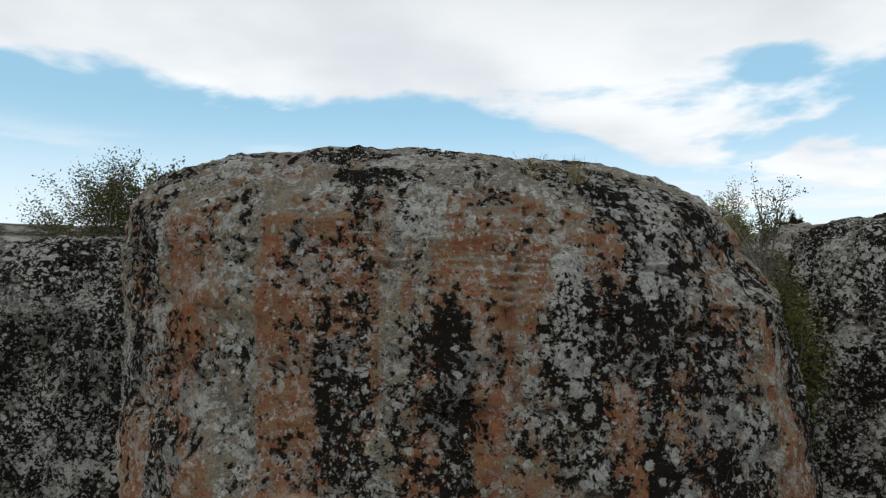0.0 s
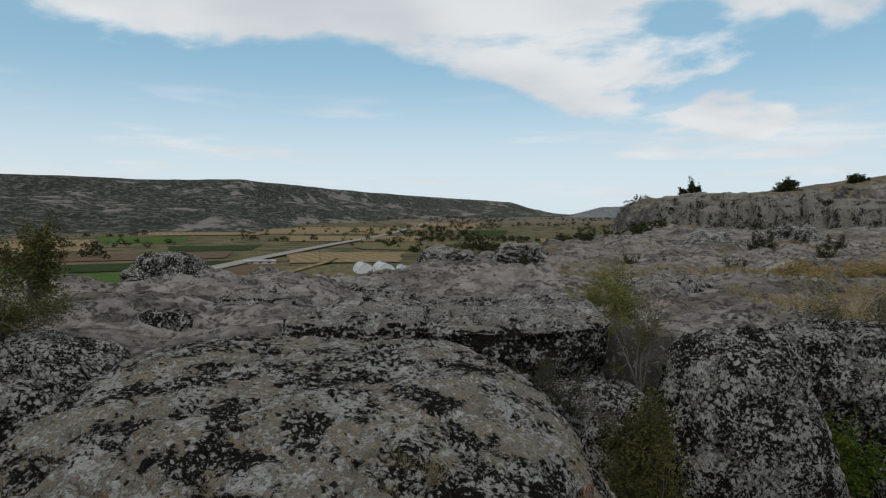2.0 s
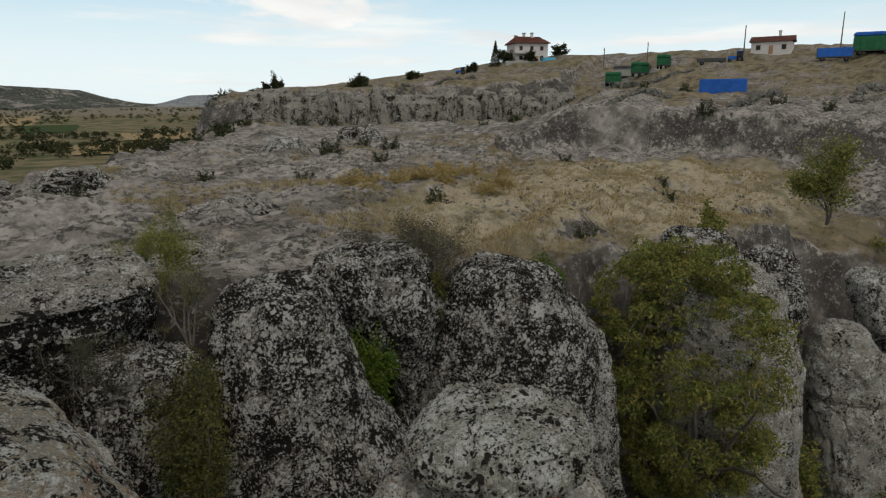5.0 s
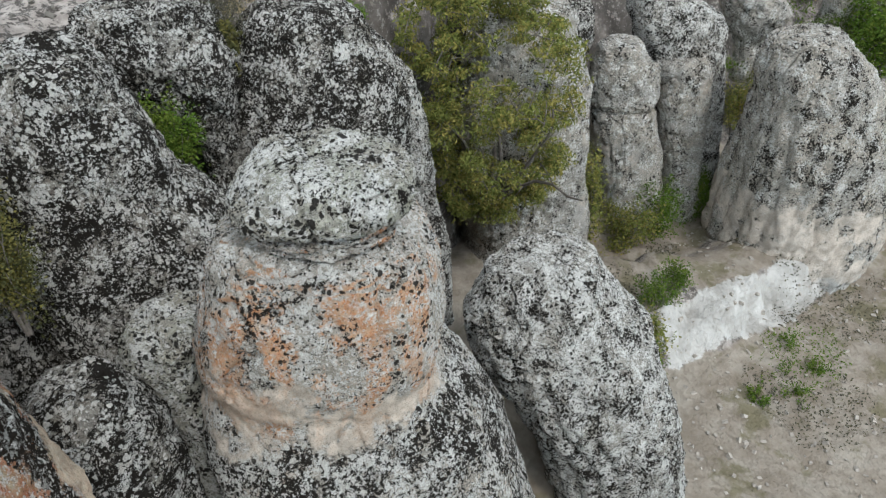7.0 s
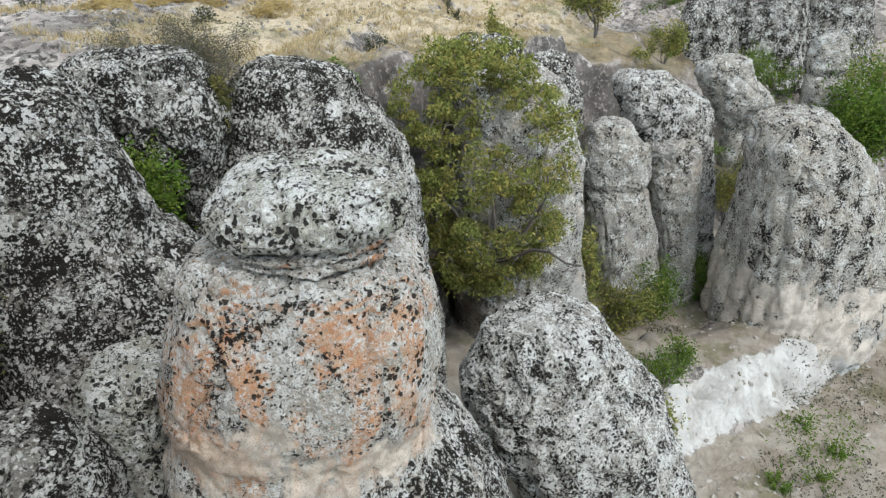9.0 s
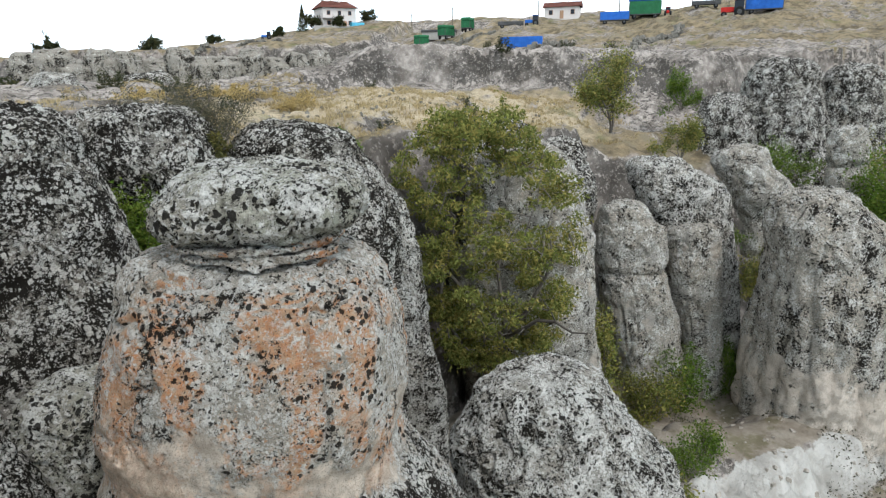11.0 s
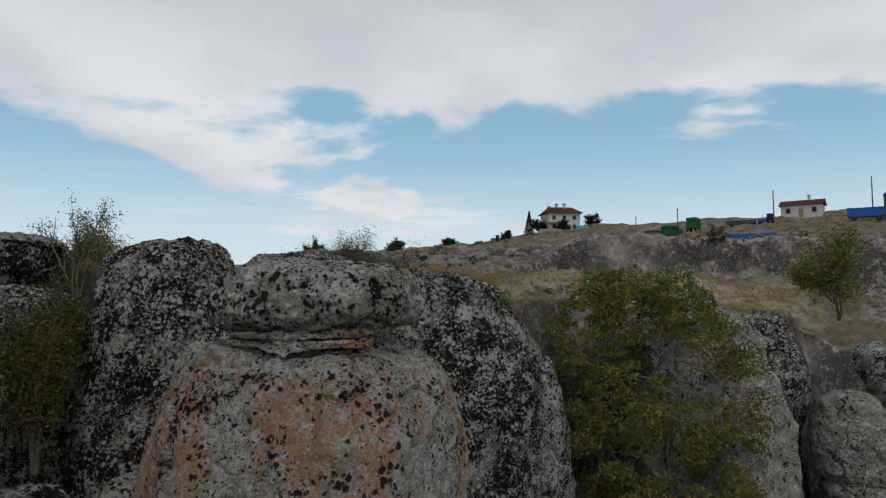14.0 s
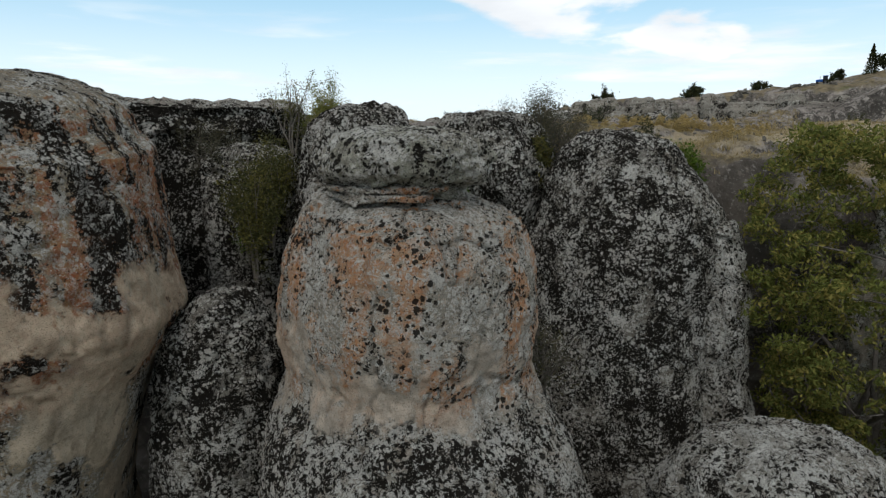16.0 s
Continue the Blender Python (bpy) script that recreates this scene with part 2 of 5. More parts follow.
MAT_STREAKED = lichen_rock("streaked_rock", tan=(0.42, 0.325, 0.205), grey=(0.33, 0.285, 0.225), dark=0.56, white=0.68, orange=1.05, tallness=0.07, clean_band=(-9.5, -2.6), clean_tan=(0.68, 0.57, 0.43), clean_at=0.43, streaky=0.66, rust=((0.36, 0.095, 0.03), (0.36, 0.20, 0.095)), pale_dots=0.55, black_dots=0.45)
MAT_ORANGE = lichen_rock("orange_rock", tan=(0.54, 0.455, 0.37), grey=(0.43, 0.395, 0.345), dark=0.33, white=0.70, orange=0.72, tallness=0.30, clean_band=(-5.4, -3.6), clean_tan=(0.62, 0.53, 0.43), clean_at=0.46, rust=((0.55, 0.22, 0.08), (0.50, 0.31, 0.18)), pale_dots=0.8, black_dots=0.66, dark_below=-5.5)
MAT_DARK = lichen_rock("dark_lichen_rock", tan=(0.17, 0.145, 0.12), dark=0.74, white=0.62, size=1.05, pale_dots=0.72)
MAT_PALE = lichen_rock("pale_lichen_rock", tan=(0.42, 0.38, 0.33), grey=(0.36, 0.345, 0.31), dark=0.46, white=0.80, face=0.03, pale_dots=0.5, black_dots=0.75)
MAT_LEDGE = lichen_rock("ledge_rock", tan=(0.36, 0.30, 0.255), grey=(0.29, 0.27, 0.24), dark=0.44, white=0.60, face=0.14, pale_dots=0.6, black_dots=0.4)
MAT_CLIFF = lichen_rock("cliff_band_rock", tan=(0.27, 0.235, 0.195), grey=(0.23, 0.215, 0.19), dark=0.26, white=0.42, face=0.05, size=2.0, tallness=0.1)
MAT_GREY = lichen_rock("grey_rock", tan=(0.46, 0.40, 0.33), grey=(0.36, 0.345, 0.315), dark=0.33, white=0.66, bare=0.36, black_dots=0.6)
MAT_FLUTED = lichen_rock("fluted_rock", tan=(0.52, 0.45, 0.37), grey=(0.40, 0.38, 0.34), dark=0.42, white=0.64, clean_band=(-19.0, -12.0), clean_tan=(0.58, 0.51, 0.43), clean_at=0.41, black_dots=0.6, chalk_below=-16.4, tallness=0.08, streaky=0.34)
MAT_CAP = lichen_rock("cap_rock", tan=(0.42, 0.385, 0.31), grey=(0.43, 0.43, 0.355), dark=0.34, white=0.78, size=1.15, black_dots=0.85)
MAT_CHALK = plain("chalk", (0.43, 0.42, 0.395), 0.95, 0.28, 2.6, bump=0.12)


# ---- noise in arrays ----
def lattice(ix, iy, iz, seed):
    h = (ix * 374761393 + iy * 668265263 + iz * 2147483647 + seed * 1274126177) & 0xFFFFFFFF
    h = ((h ^ (h >> 13)) * 1274126177) & 0xFFFFFFFF
    return ((h ^ (h >> 16)) & 0xFFFFFF) / float(0xFFFFFF) * 2 - 1


def grain(x, y, z, seed=0):
    """Smooth value noise, -1 to 1, on arrays."""
    x, y, z = (np.asarray(a, dtype=float) for a in (x, y, z))
    fx, fy, fz = np.floor(x), np.floor(y), np.floor(z)
    ix, iy, iz = (a.astype(np.int64) for a in (fx, fy, fz))
    u, v, q = ((t * t * t * (t * (t * 6 - 15) + 10)) for t in (x - fx, y - fy, z - fz))
    total = 0.0
    for i in (0, 1):
        for j in (0, 1):
            for k in (0, 1):
                total = total + lattice(ix + i, iy + j, iz + k, seed) * (u if i else 1 - u) * (v if j else 1 - v) * (q if k else 1 - q)
    return total


def fbm(x, y, z, octaves=4, seed=0, gain=0.5):
    total, amp, f = 0.0, 1.0, 1.0
    for o in range(octaves):
        total = total + amp * grain(x * f + o * 7.3, y * f + o * 3.1, z * f + o * 5.7, seed + o)
        amp, f = amp * gain, f * 2.03
    return total


def smooth(a, lo, hi):
    t = np.clip((a - lo) / (hi - lo), 0, 1)
    return t * t * (3 - 2 * t)


def grid_mesh(name, pts, material, closed=False, cap=False):
    """A mesh from an array of rows and columns of points."""
    rows, cols = pts.shape[:2]
    idx = np.arange(rows * cols).reshape(rows, cols)
    nxt = np.roll(idx, -1, axis=1) if closed else idx[:, 1:]
    cur = idx if closed else idx[:, :-1]
    quads = np.stack([cur[:-1], nxt[:-1], nxt[1:], cur[1:]], axis=-1).reshape(-1, 4)
    verts = pts.reshape(-1, 3)
    faces = quads.tolist()
    if cap:
        verts = np.vstack([verts, pts[-1].mean(axis=0)])
        faces += [[int(a), int(b), len(verts) - 1] for a, b in zip(idx[-1], np.roll(idx[-1], -1))]
    me = bpy.data.meshes.new(name)
    me.from_pydata(verts.tolist(), [], faces)
    me.polygons.foreach_set("use_smooth", [True] * len(me.polygons))
    me.materials.append(material)
    me.update()
    return me


# ---- the lie of the land ----
EDGE = np.array([(-400, 150), (-60, 40), (-24, 22), (-12, 18.5), (-5, 18.5), (0, 19.2), (6, 19.5), (11, 19.5), (15, 19.5), (19.5, 17.4), (24, 15.6), (33, 15.6), (41, 15.4), (49, 14), (58, 12.5), (70, 7), (90, -10), (200, -110), (500, -400)], float)
NORTH = np.array([(-400, 190), (-60, 60), (-25, 40), (-12, 38), (0, 42), (11, 50), (16, 62), (27, 72), (39, 88), (52, 116), (66, 146), (86, 192), (120, 262), (190, 380), (320, 640), (620, 1200)], float)
CLIFF = np.array([(60, 168), (70, 138), (84, 129), (98, 117), (114, 108), (138, 105), (165, 117)], float)
SHELF = np.array([(40, 50), (50, 46.5), (58, 43), (66, 33), (71, 20), (73, 13), (82, 8)], float)


BANK = np.array([(24.5, 3.4), (29, 1.2), (34, -2.2), (40, -4.6), (47, -6.6)], float)


def beside(line, x, y):
    """Distance from a line, plus on its left side as it runs."""
    best, side = np.full(np.shape(x), 1e9), np.ones(np.shape(x))
    for (ax, ay), (bx, by) in zip(line[:-1], line[1:]):
        dx, dy = bx - ax, by - ay
        t = np.clip(((x - ax) * dx + (y - ay) * dy) / (dx * dx + dy * dy), 0, 1)
        ex, ey = x - ax - t * dx, y - ay - t * dy
        d = np.hypot(ex, ey)
        s = np.where(dx * ey - dy * ex >= 0, 1.0, -1.0)
        side = np.where(d < best - 1e-9, s, side)
        best = np.minimum(best, d)
    return best * side


def ground_z(x, y, rough=True):
    x, y = np.asarray(x, float), np.asarray(y, float)
    south = beside(EDGE, x, y)
    north = -beside(NORTH, x, y)
    dist = np.hypot(x - 20, y - 20)
    # upper ground
    d = (x - 52) * 0.95 + (y - 26) * 0.30 - 0.65 * np.clip(y - 138, 0, 400)
    hill = np.interp(d, [0, 15, 60, 82, 100, 112, 135, 160, 220, 700], [0, 0.2, 1.2, 2.3, 5.2, 8.0, 13.2, 15.8, 17.5, 22.0])
    top = 0.05 + 0.032 * np.clip(y - 18, 0, 45)
    shelf = smooth(beside(SHELF, x, y), -0.3, 1.2) * smooth(d, 2, 15) * smooth(y - 0.9 * np.clip(x - 80, 0, 200), 60, 43)
    cl = beside(CLIFF, x, y)
    band = smooth(cl, -0.3, 2.6) * smooth(dist, 40, 60)
    top = top + hill + np.maximum(4.0 * shelf, (4.0 + 2.4 * smooth(d, 130, 80)) * band)
    top = top - 3.4 * smooth(cl, -26, -8) * smooth(cl, 0.6, -0.6) * smooth(dist, 45, 70)
    top = top - 1.3 * smooth(south, 11, 0) * smooth(x, 17, 24) - 2.2 * smooth(south, 16, 0) * smooth(x, 40, 52)
    top = top + 5.0 * smooth(y, 58, 14) * smooth(x, 92, 165)
    if rough:
        lumps = fbm(x * 0.12, y * 0.12, 0 * x, 5, 3)
        ledge = fbm(x * 0.16 + y * 0.05, y * 0.34 - x * 0.1, 0 * x, 5, 9, 0.55)
        q = ledge * 3.2
        step = (np.floor(q) + smooth(q - np.floor(q), 0.86, 1.0)) / 3.2
        terrace = 1.1 * smooth(dist, 75, 110)
        bank = (x * 0.95 + y * 0.3) / 13.0 + 0.35 * fbm(x * 0.02, y * 0.02, 0 * x, 3, 44)
        top = top + terrace * (smooth(bank - np.floor(bank), 0.82, 1.0) - (bank - np.floor(bank)))
        near = smooth(dist, 260, 60)
        top = top + near * (0.32 * lumps + 0.62 * (0.15 * ledge + 0.85 * step)) + 0.05 * fbm(x * 1.7, y * 1.7, 0 * x, 3, 5) * near - 0.16 * near * smooth(np.abs(fbm(x * 0.22 + 0.1 * y, y * 0.45, 0 * x, 3, 71)), 0.06, 0.0)
        top = top + 0.5 * smooth(dist, 60, 130) * lumps * smooth(dist, 1500, 300)
    # low ground
    low = -17.0 - 3.0 * smooth(dist, 40, 180) + 0.0 * x
    low = low + 12 * smooth(np.hypot(x, y), 700, 1700)
    if rough:
        low = low + 0.25 * fbm(x * 0.2, y * 0.2, 0 * x, 4, 21) * smooth(dist, 200, 40)
        low = low + 3.0 * smooth(south, -16, -1) * smooth(dist, 120, 30)
        bank = beside(BANK, x, y) + 0.8 * fbm(x * 0.5, y * 0.5, 0 * x, 3, 61)
        low = low + 2.3 * smooth(bank, -1.0, 1.0) * smooth(bank, 7, 3) * smooth(np.hypot(x - 35, y + 1), 15, 9)
    wob = 1.2 * fbm(x * 0.25, y * 0.25, 0 * x, 3, 31) if rough else 0.0
    wide = 20 * smooth(x, 44, 60)
    s = smooth(south + wob, -1.6 - wide, 1.0)
    n = smooth(north + 2.5 * wob, -12 - 0.05 * dist, 3.0)
    return low + (top - low) * s * n


def z_at(x, y):
    return float(ground_z(np.array([x]), np.array([y]))[0])


def sheet(cx, cy, reach, count, k):
    s = np.linspace(-1, 1, count)
    a = reach / math.sinh(k)
    gx, gy = np.meshgrid(cx + a * np.sinh(k * s), cy + a * np.sinh(k * s), indexing="xy")
    return np.stack([gx, gy, ground_z(gx, gy)], axis=-1)


def ground_material():
    m, n, bsdf = shader("ground", 0.95)
    geo = n.add("ShaderNodeNewGeometry")
    pos = geo.outputs["Position"]
    up_z = n.add("ShaderNodeSeparateXYZ", {0: geo.outputs["Normal"]}).outputs[2]
    alt = n.add("ShaderNodeSeparateXYZ", {0: pos}).outputs[2]
    big, mid, fine = n.noise(pos, 0.09, 5, 0.55), n.noise(pos, 0.8, 6, 0.62), n.noise(pos, 9.0, 6, 0.7)
    rock = n.mix(n.step(mid, 0.35, 0.65), (0.21, 0.185, 0.165), (0.40, 0.36, 0.32))
    # Steep steps get extra black film: dark lichen plus painted-in ledge shade.
    cliffy = n.step(up_z, 0.86, 0.5)
    film = n.step(n.math("ADD", n.noise(n.vmath("ADD", pos, (5, 9, 2)), 2.0, 10, 0.76), n.math("MULTIPLY", cliffy, 0.11)), 0.515, 0.545)
    rock = n.mix(n.math("MULTIPLY", n.step(n.noise(n.vmath("MULTIPLY", pos, (0.35, 1.0, 1.0)), 0.45, 6, 0.62), 0.48, 0.6), 0.75), rock, (0.115, 0.10, 0.085))
    rock = n.mix(n.math("MULTIPLY", n.math("MULTIPLY", film, n.step(n.noise(pos, 0.22, 4, 0.6), 0.30, 0.54)), 0.78), rock, (0.028, 0.026, 0.023))
    rock = n.mix(n.math("MULTIPLY", n.step(n.noise(pos, 4.0, 9, 0.75), 0.555, 0.60), 0.40), rock, (0.46, 0.435, 0.40))
    near_g = n.add("ShaderNodeAttribute", attribute_name="meadow").outputs["Fac"]
    straw = n.mix(near_g, n.mix(n.step(n.noise(pos, 0.5, 8, 0.7), 0.35, 0.65), (0.09, 0.075, 0.05), (0.27, 0.215, 0.135)), n.mix(n.step(fine, 0.3, 0.7), (0.27, 0.22, 0.145), (0.52, 0.44, 0.31)))
    straw = n.mix(n.step(n.noise(pos, 0.35, 5, 0.6), 0.52, 0.64), straw, (0.20, 0.17, 0.115))
    straw = n.mix(n.math("MULTIPLY", n.step(n.noise(pos, 0.2, 4, 0.6), 0.56, 0.7), 0.6), straw, (0.11, 0.12, 0.05))
    cover = n.add("ShaderNodeAttribute", attribute_name="grass").outputs["Fac"]
    soil_mask = n.math("MULTIPLY", n.step(n.math("ADD", n.math("ADD", cover, n.math("MULTIPLY", n.math("SUBTRACT", mid, 0.5), 0.9)), n.math("MULTIPLY", n.math("SUBTRACT", big, 0.5), 1.2)), 0.42, 0.62), n.step(up_z, 0.72, 0.9))
    col = n.mix(soil_mask, rock, straw)
    scrub = n.mix(n.step(n.noise(pos, 0.05, 8, 0.65), 0.42, 0.6), (0.20, 0.155, 0.09), (0.075, 0.085, 0.04))
    dust = n.mix(n.step(mid, 0.35, 0.7), (0.22, 0.185, 0.145), (0.32, 0.285, 0.235))
    dust = n.mix(n.math("MULTIPLY", n.step(n.noise(pos, 0.5, 6, 0.65), 0.5, 0.62), 0.75), dust, (0.14, 0.125, 0.07))
    lowland = n.math("MULTIPLY", n.step(alt, -11, -15), n.step(up_z, 0.8, 0.93))
    far = n.add("ShaderNodeAttribute", attribute_name="far").outputs["Fac"]
    col = n.mix(lowland, col, n.mix(far, dust, scrub))
    white = n.step(n.math("ADD", n.add("ShaderNodeAttribute", attribute_name="chalk").outputs["Fac"], n.math("MULTIPLY", n.math("SUBTRACT", n.noise(pos, 1.6, 7, 0.65), 0.5), 1.1)), 0.42, 0.58)
    col = n.mix(white, col, n.mix(n.step(mid, 0.3, 0.7), (0.30, 0.285, 0.255), (0.49, 0.475, 0.44)))
    n.tree.links.new(col, bsdf.inputs["Base Color"])
    bumped(n, bsdf, n.math("ADD", n.noise(pos, 3.0, 9, 0.7), n.math("MULTIPLY", film, -0.12)), 0.16, 0.9)
    return m


MAT_GROUND = ground_material()
pts = sheet(18, 22, 4600, 720, 6.7)
ground = tagged(new("ground", grid_mesh("ground", pts, MAT_GROUND)), "grey rocky plateau with dry grass above a dusty valley floor", "ground", kind="structure")
gx, gy = pts[..., 0].ravel(), pts[..., 1].ravel()
shelf_d = beside(SHELF, gx, gy)
meadow = smooth(np.hypot((gx - 42) / 22, (gy - 24) / 9.5), 1.15, 0.7)
away = np.hypot(gx - 20, gy - 20)
grass = 0.28 + 0.75 * meadow + 0.26 * smooth(away, 70, 110) + 0.55 * smooth(np.hypot((gx - 54) / 8, (gy - 11) / 5), 1.3, 0.6) - 0.6 * smooth(np.abs(shelf_d - 3), 8, 3) * smooth(gx, 34, 44)
far = smooth(np.hypot(gx - 20, gy - 10), 60, 160)
chalk = smooth(np.abs(beside(BANK, gx, gy) - 0.1), 1.5, 0.5) * smooth(np.hypot(gx - 33.5, gy + 1.4), 8.5, 6.0)
for key, values in (("chalk", chalk), ("grass", grass + 0.05), ("far", far), ("meadow", meadow)):
    ground.data.attributes.new(key, "FLOAT", "POINT").data.foreach_set("value", values.astype(np.float32))


# ---- rocks ----
def rock_points(levels, dome=0.5, flat=0.6, n=160, m=110, lump=0.22, seed=0, square=2.4, turn=0.0, tilt=(0, 0), flute=0.0, layers=0.0, chip=0.05):
    """A pillar of rock. levels: (z, x, y, rx, ry) from foot to shoulder; dome: rise above it."""
    lv = np.array(levels, float)
    ts = np.linspace(0, 1, len(lv))
    span = lv[-1, 0] - lv[0, 0]
    side = 1 - (1 - np.linspace(0, 1, int(m * 0.68))) ** 1.5
    def curve(t):
        return [np.interp(t, ts, lv[:, i]) for i in range(5)]
    zs, cx, cy, rx, ry = curve(side)
    ker = np.array([1, 2, 3, 2, 1]) / 9.0
    soft = [np.convolve(np.pad(a, 2, mode="edge"), ker, mode="valid") for a in (cx, cy, rx, ry)]
    cx, cy, rx, ry = soft
    phi = np.linspace(0, math.pi / 2 * 0.985, m - len(side) + 1)[1:]
    shrink = np.cos(phi) ** flat
    zs = np.concatenate([zs, lv[-1, 0] + dome * np.sin(phi)])
    cx, cy = np.concatenate([cx, np.full(len(phi), lv[-1, 1])]), np.concatenate([cy, np.full(len(phi), lv[-1, 2])])
    rx, ry = np.concatenate([rx, lv[-1, 3] * shrink]), np.concatenate([ry, lv[-1, 4] * shrink])
    th = np.linspace(0, 2 * math.pi, n, endpoint=False)
    c, s = np.cos(th), np.sin(th)
    rad = (np.abs(c) ** square + np.abs(s) ** square) ** (-1 / square)
    ux, uy = rad * c, rad * s
    ct, st = math.cos(radians(turn)), math.sin(radians(turn))
    X = rx[:, None] * ux[None]
    Y = ry[:, None] * uy[None]
    high = smooth(zs, lv[-1, 0] - 0.35 * max(span, 0.5), lv[-1, 0] + dome * 0.2)[:, None]
    wx, wy = X * ct - Y * st, X * st + Y * ct
    P = np.stack([cx[:, None] + wx, cy[:, None] + wy, zs[:, None] + high * (tilt[0] * wx + tilt[1] * wy)], axis=-1)
    du = np.roll(P, -1, axis=1) - np.roll(P, 1, axis=1)
    dv = np.gradient(P, axis=0)
    nor = np.cross(du, dv)
    nor /= np.linalg.norm(nor, axis=-1, keepdims=True) + 1e-9
    x, y, z = P[..., 0], P[..., 1], P[..., 2]
    disp = lump * 1.5 * fbm(x * 0.38, y * 0.38, z * 0.24, 3, seed) + lump * 0.42 * fbm(x * 1.5, y * 1.5, z * 1.3, 4, seed + 11, 0.55)
    pits = fbm(x * 5.0, y * 5.0, z * 5.0, 2, seed + 23)
    disp = disp + 0.035 * pits - 0.05 * smooth(pits, 0.35, 0.8)
    cracks = np.abs(fbm(x * 0.8, y * 0.8, z * 0.35, 3, seed + 40))
    disp = disp - (0.04 + lump * 0.7) * smooth(cracks, 0.07, 0.0)
    chips = fbm(x * 2.6, y * 2.6, z * 2.6, 3, seed + 60, 0.6)
    disp = disp + chip * (np.round(chips * 2.0) / 2.0)
    if flute:
        disp = disp + flute * (np.abs(np.sin(th * 11 + seed + 0.8 * grain(x * 0.3, y * 0.3, z * 0.12, seed + 5)))[...] - 0.6) * (1 - high)
    if layers:
        disp = disp + layers * (np.round(2.2 * grain(x * 0.25, y * 0.25, z * 2.1, seed + 51)) / 2.2) * (1 - 0.6 * high)
    return P + nor * disp[..., None]


def rock(label, levels, material, name="rock_pillar", category="rock", group="cliff rocks", **shape):
    me = grid_mesh(name, rock_points(levels, **shape), material, closed=True, cap=True)
    return tagged(new(name, me), label, category, group)


FOOT = -18.5
rock("broad rock pillar streaked with rust, black and grey lichen", [(FOOT, 0.4, 10.5, 4.2, 3.6), (-9, 0.4, 10.4, 3.0, 3.3), (-5.2, 0.5, 10.2, 3.9, 3.6), (-3.9, 0.55, 10.2, 4.6, 4.0), (-2.5, 0.3, 10.2, 4.6, 4.1), (-1.2, 0.25, 10.3, 4.5, 4.1), (-0.1, 0.15, 10.3, 4.45, 4.05), (0.45, -0.1, 10.3, 4.2, 3.9)], MAT_STREAKED, dome=1.2, flat=0.58, n=330, m=240, seed=41, square=2.7, tilt=(-0.035, 0.07), lump=0.085, chip=0.03)
rock("low dark lichened rock beside a grassy gully", [(FOOT, -9.9, 17.0, 5.5, 4), (-6, -9.9, 17.0, 4.9, 3.6), (-1, -9.9, 17.0, 4.6, 3.4), (0.0, -9.9, 17.2, 4.3, 3.1)], MAT_DARK, dome=0.6, n=240, m=130, seed=2, square=2.8)
rock("tall dark rock shoulder speckled with white lichen", [(FOOT, 11.6, 13.9, 5.6, 4.6), (-8.6, 10.9, 14.2, 4.2, 3.8), (-5.8, 10.8, 14.3, 3.6, 3.3), (-4.2, 10.5, 14.5, 3.1, 2.9), (-2.7, 10.1, 14.9, 2.46, 2.4), (-1.2, 10.0, 15.0, 2.1, 2.1), (0.28, 9.93, 15.03, 1.65, 1.7)], MAT_DARK, dome=0.72, flat=0.7, n=290, m=210, seed=3, square=2.2, turn=-41, lump=0.13)
rock("black rock hump with white lichen and an undercut base", [(-9, 15.9, 16.6, 0.8, 1.2), (-4.5, 15.9, 16.3, 0.7, 1.0), (-3.5, 15.9, 16.2, 0.8, 1.0), (-2.2, 15.5, 16.8, 1.45, 1.6), (-0.93, 15.2, 17.2, 2.0, 2.0), (-0.07, 15.0, 17.7, 2.15, 2.1), (0.43, 15.0, 17.66, 1.85, 1.9)], MAT_DARK, dome=0.6, flat=0.7, n=230, m=150, seed=4, square=2.3, turn=-55, lump=0.14)
rock("rounded dark lichen rock with a broken side block", [(FOOT, 19.4, 14.6, 4.0, 3.6), (-8.2, 19.1, 14.8, 3.3, 3.1), (-4, 19.1, 14.8, 3.25, 2.9), (-2.4, 19.3, 14.7, 3.0, 2.6), (-1.4, 19.2, 14.8, 2.6, 2.4), (-0.7, 19.1, 14.9, 2.1, 2.0)], MAT_DARK, dome=0.9, flat=0.75, n=270, m=180, seed=5, square=2.2, turn=-30, lump=0.13)
rock("grey split block leaning on a dark rock", [(FOOT, 22.3, 12.0, 1.2, 1.1), (-10.5, 22.08, 12.24, 0.95, 1.0), (-6.3, 21.74, 12.68, 0.85, 0.9), (-4.1, 21.57, 12.9, 0.8, 0.85), (-2.9, 21.5, 13.0, 0.7, 0.75)], MAT_PALE, dome=0.35, n=130, m=110, seed=6, square=3.4, turn=-52, lump=0.16)
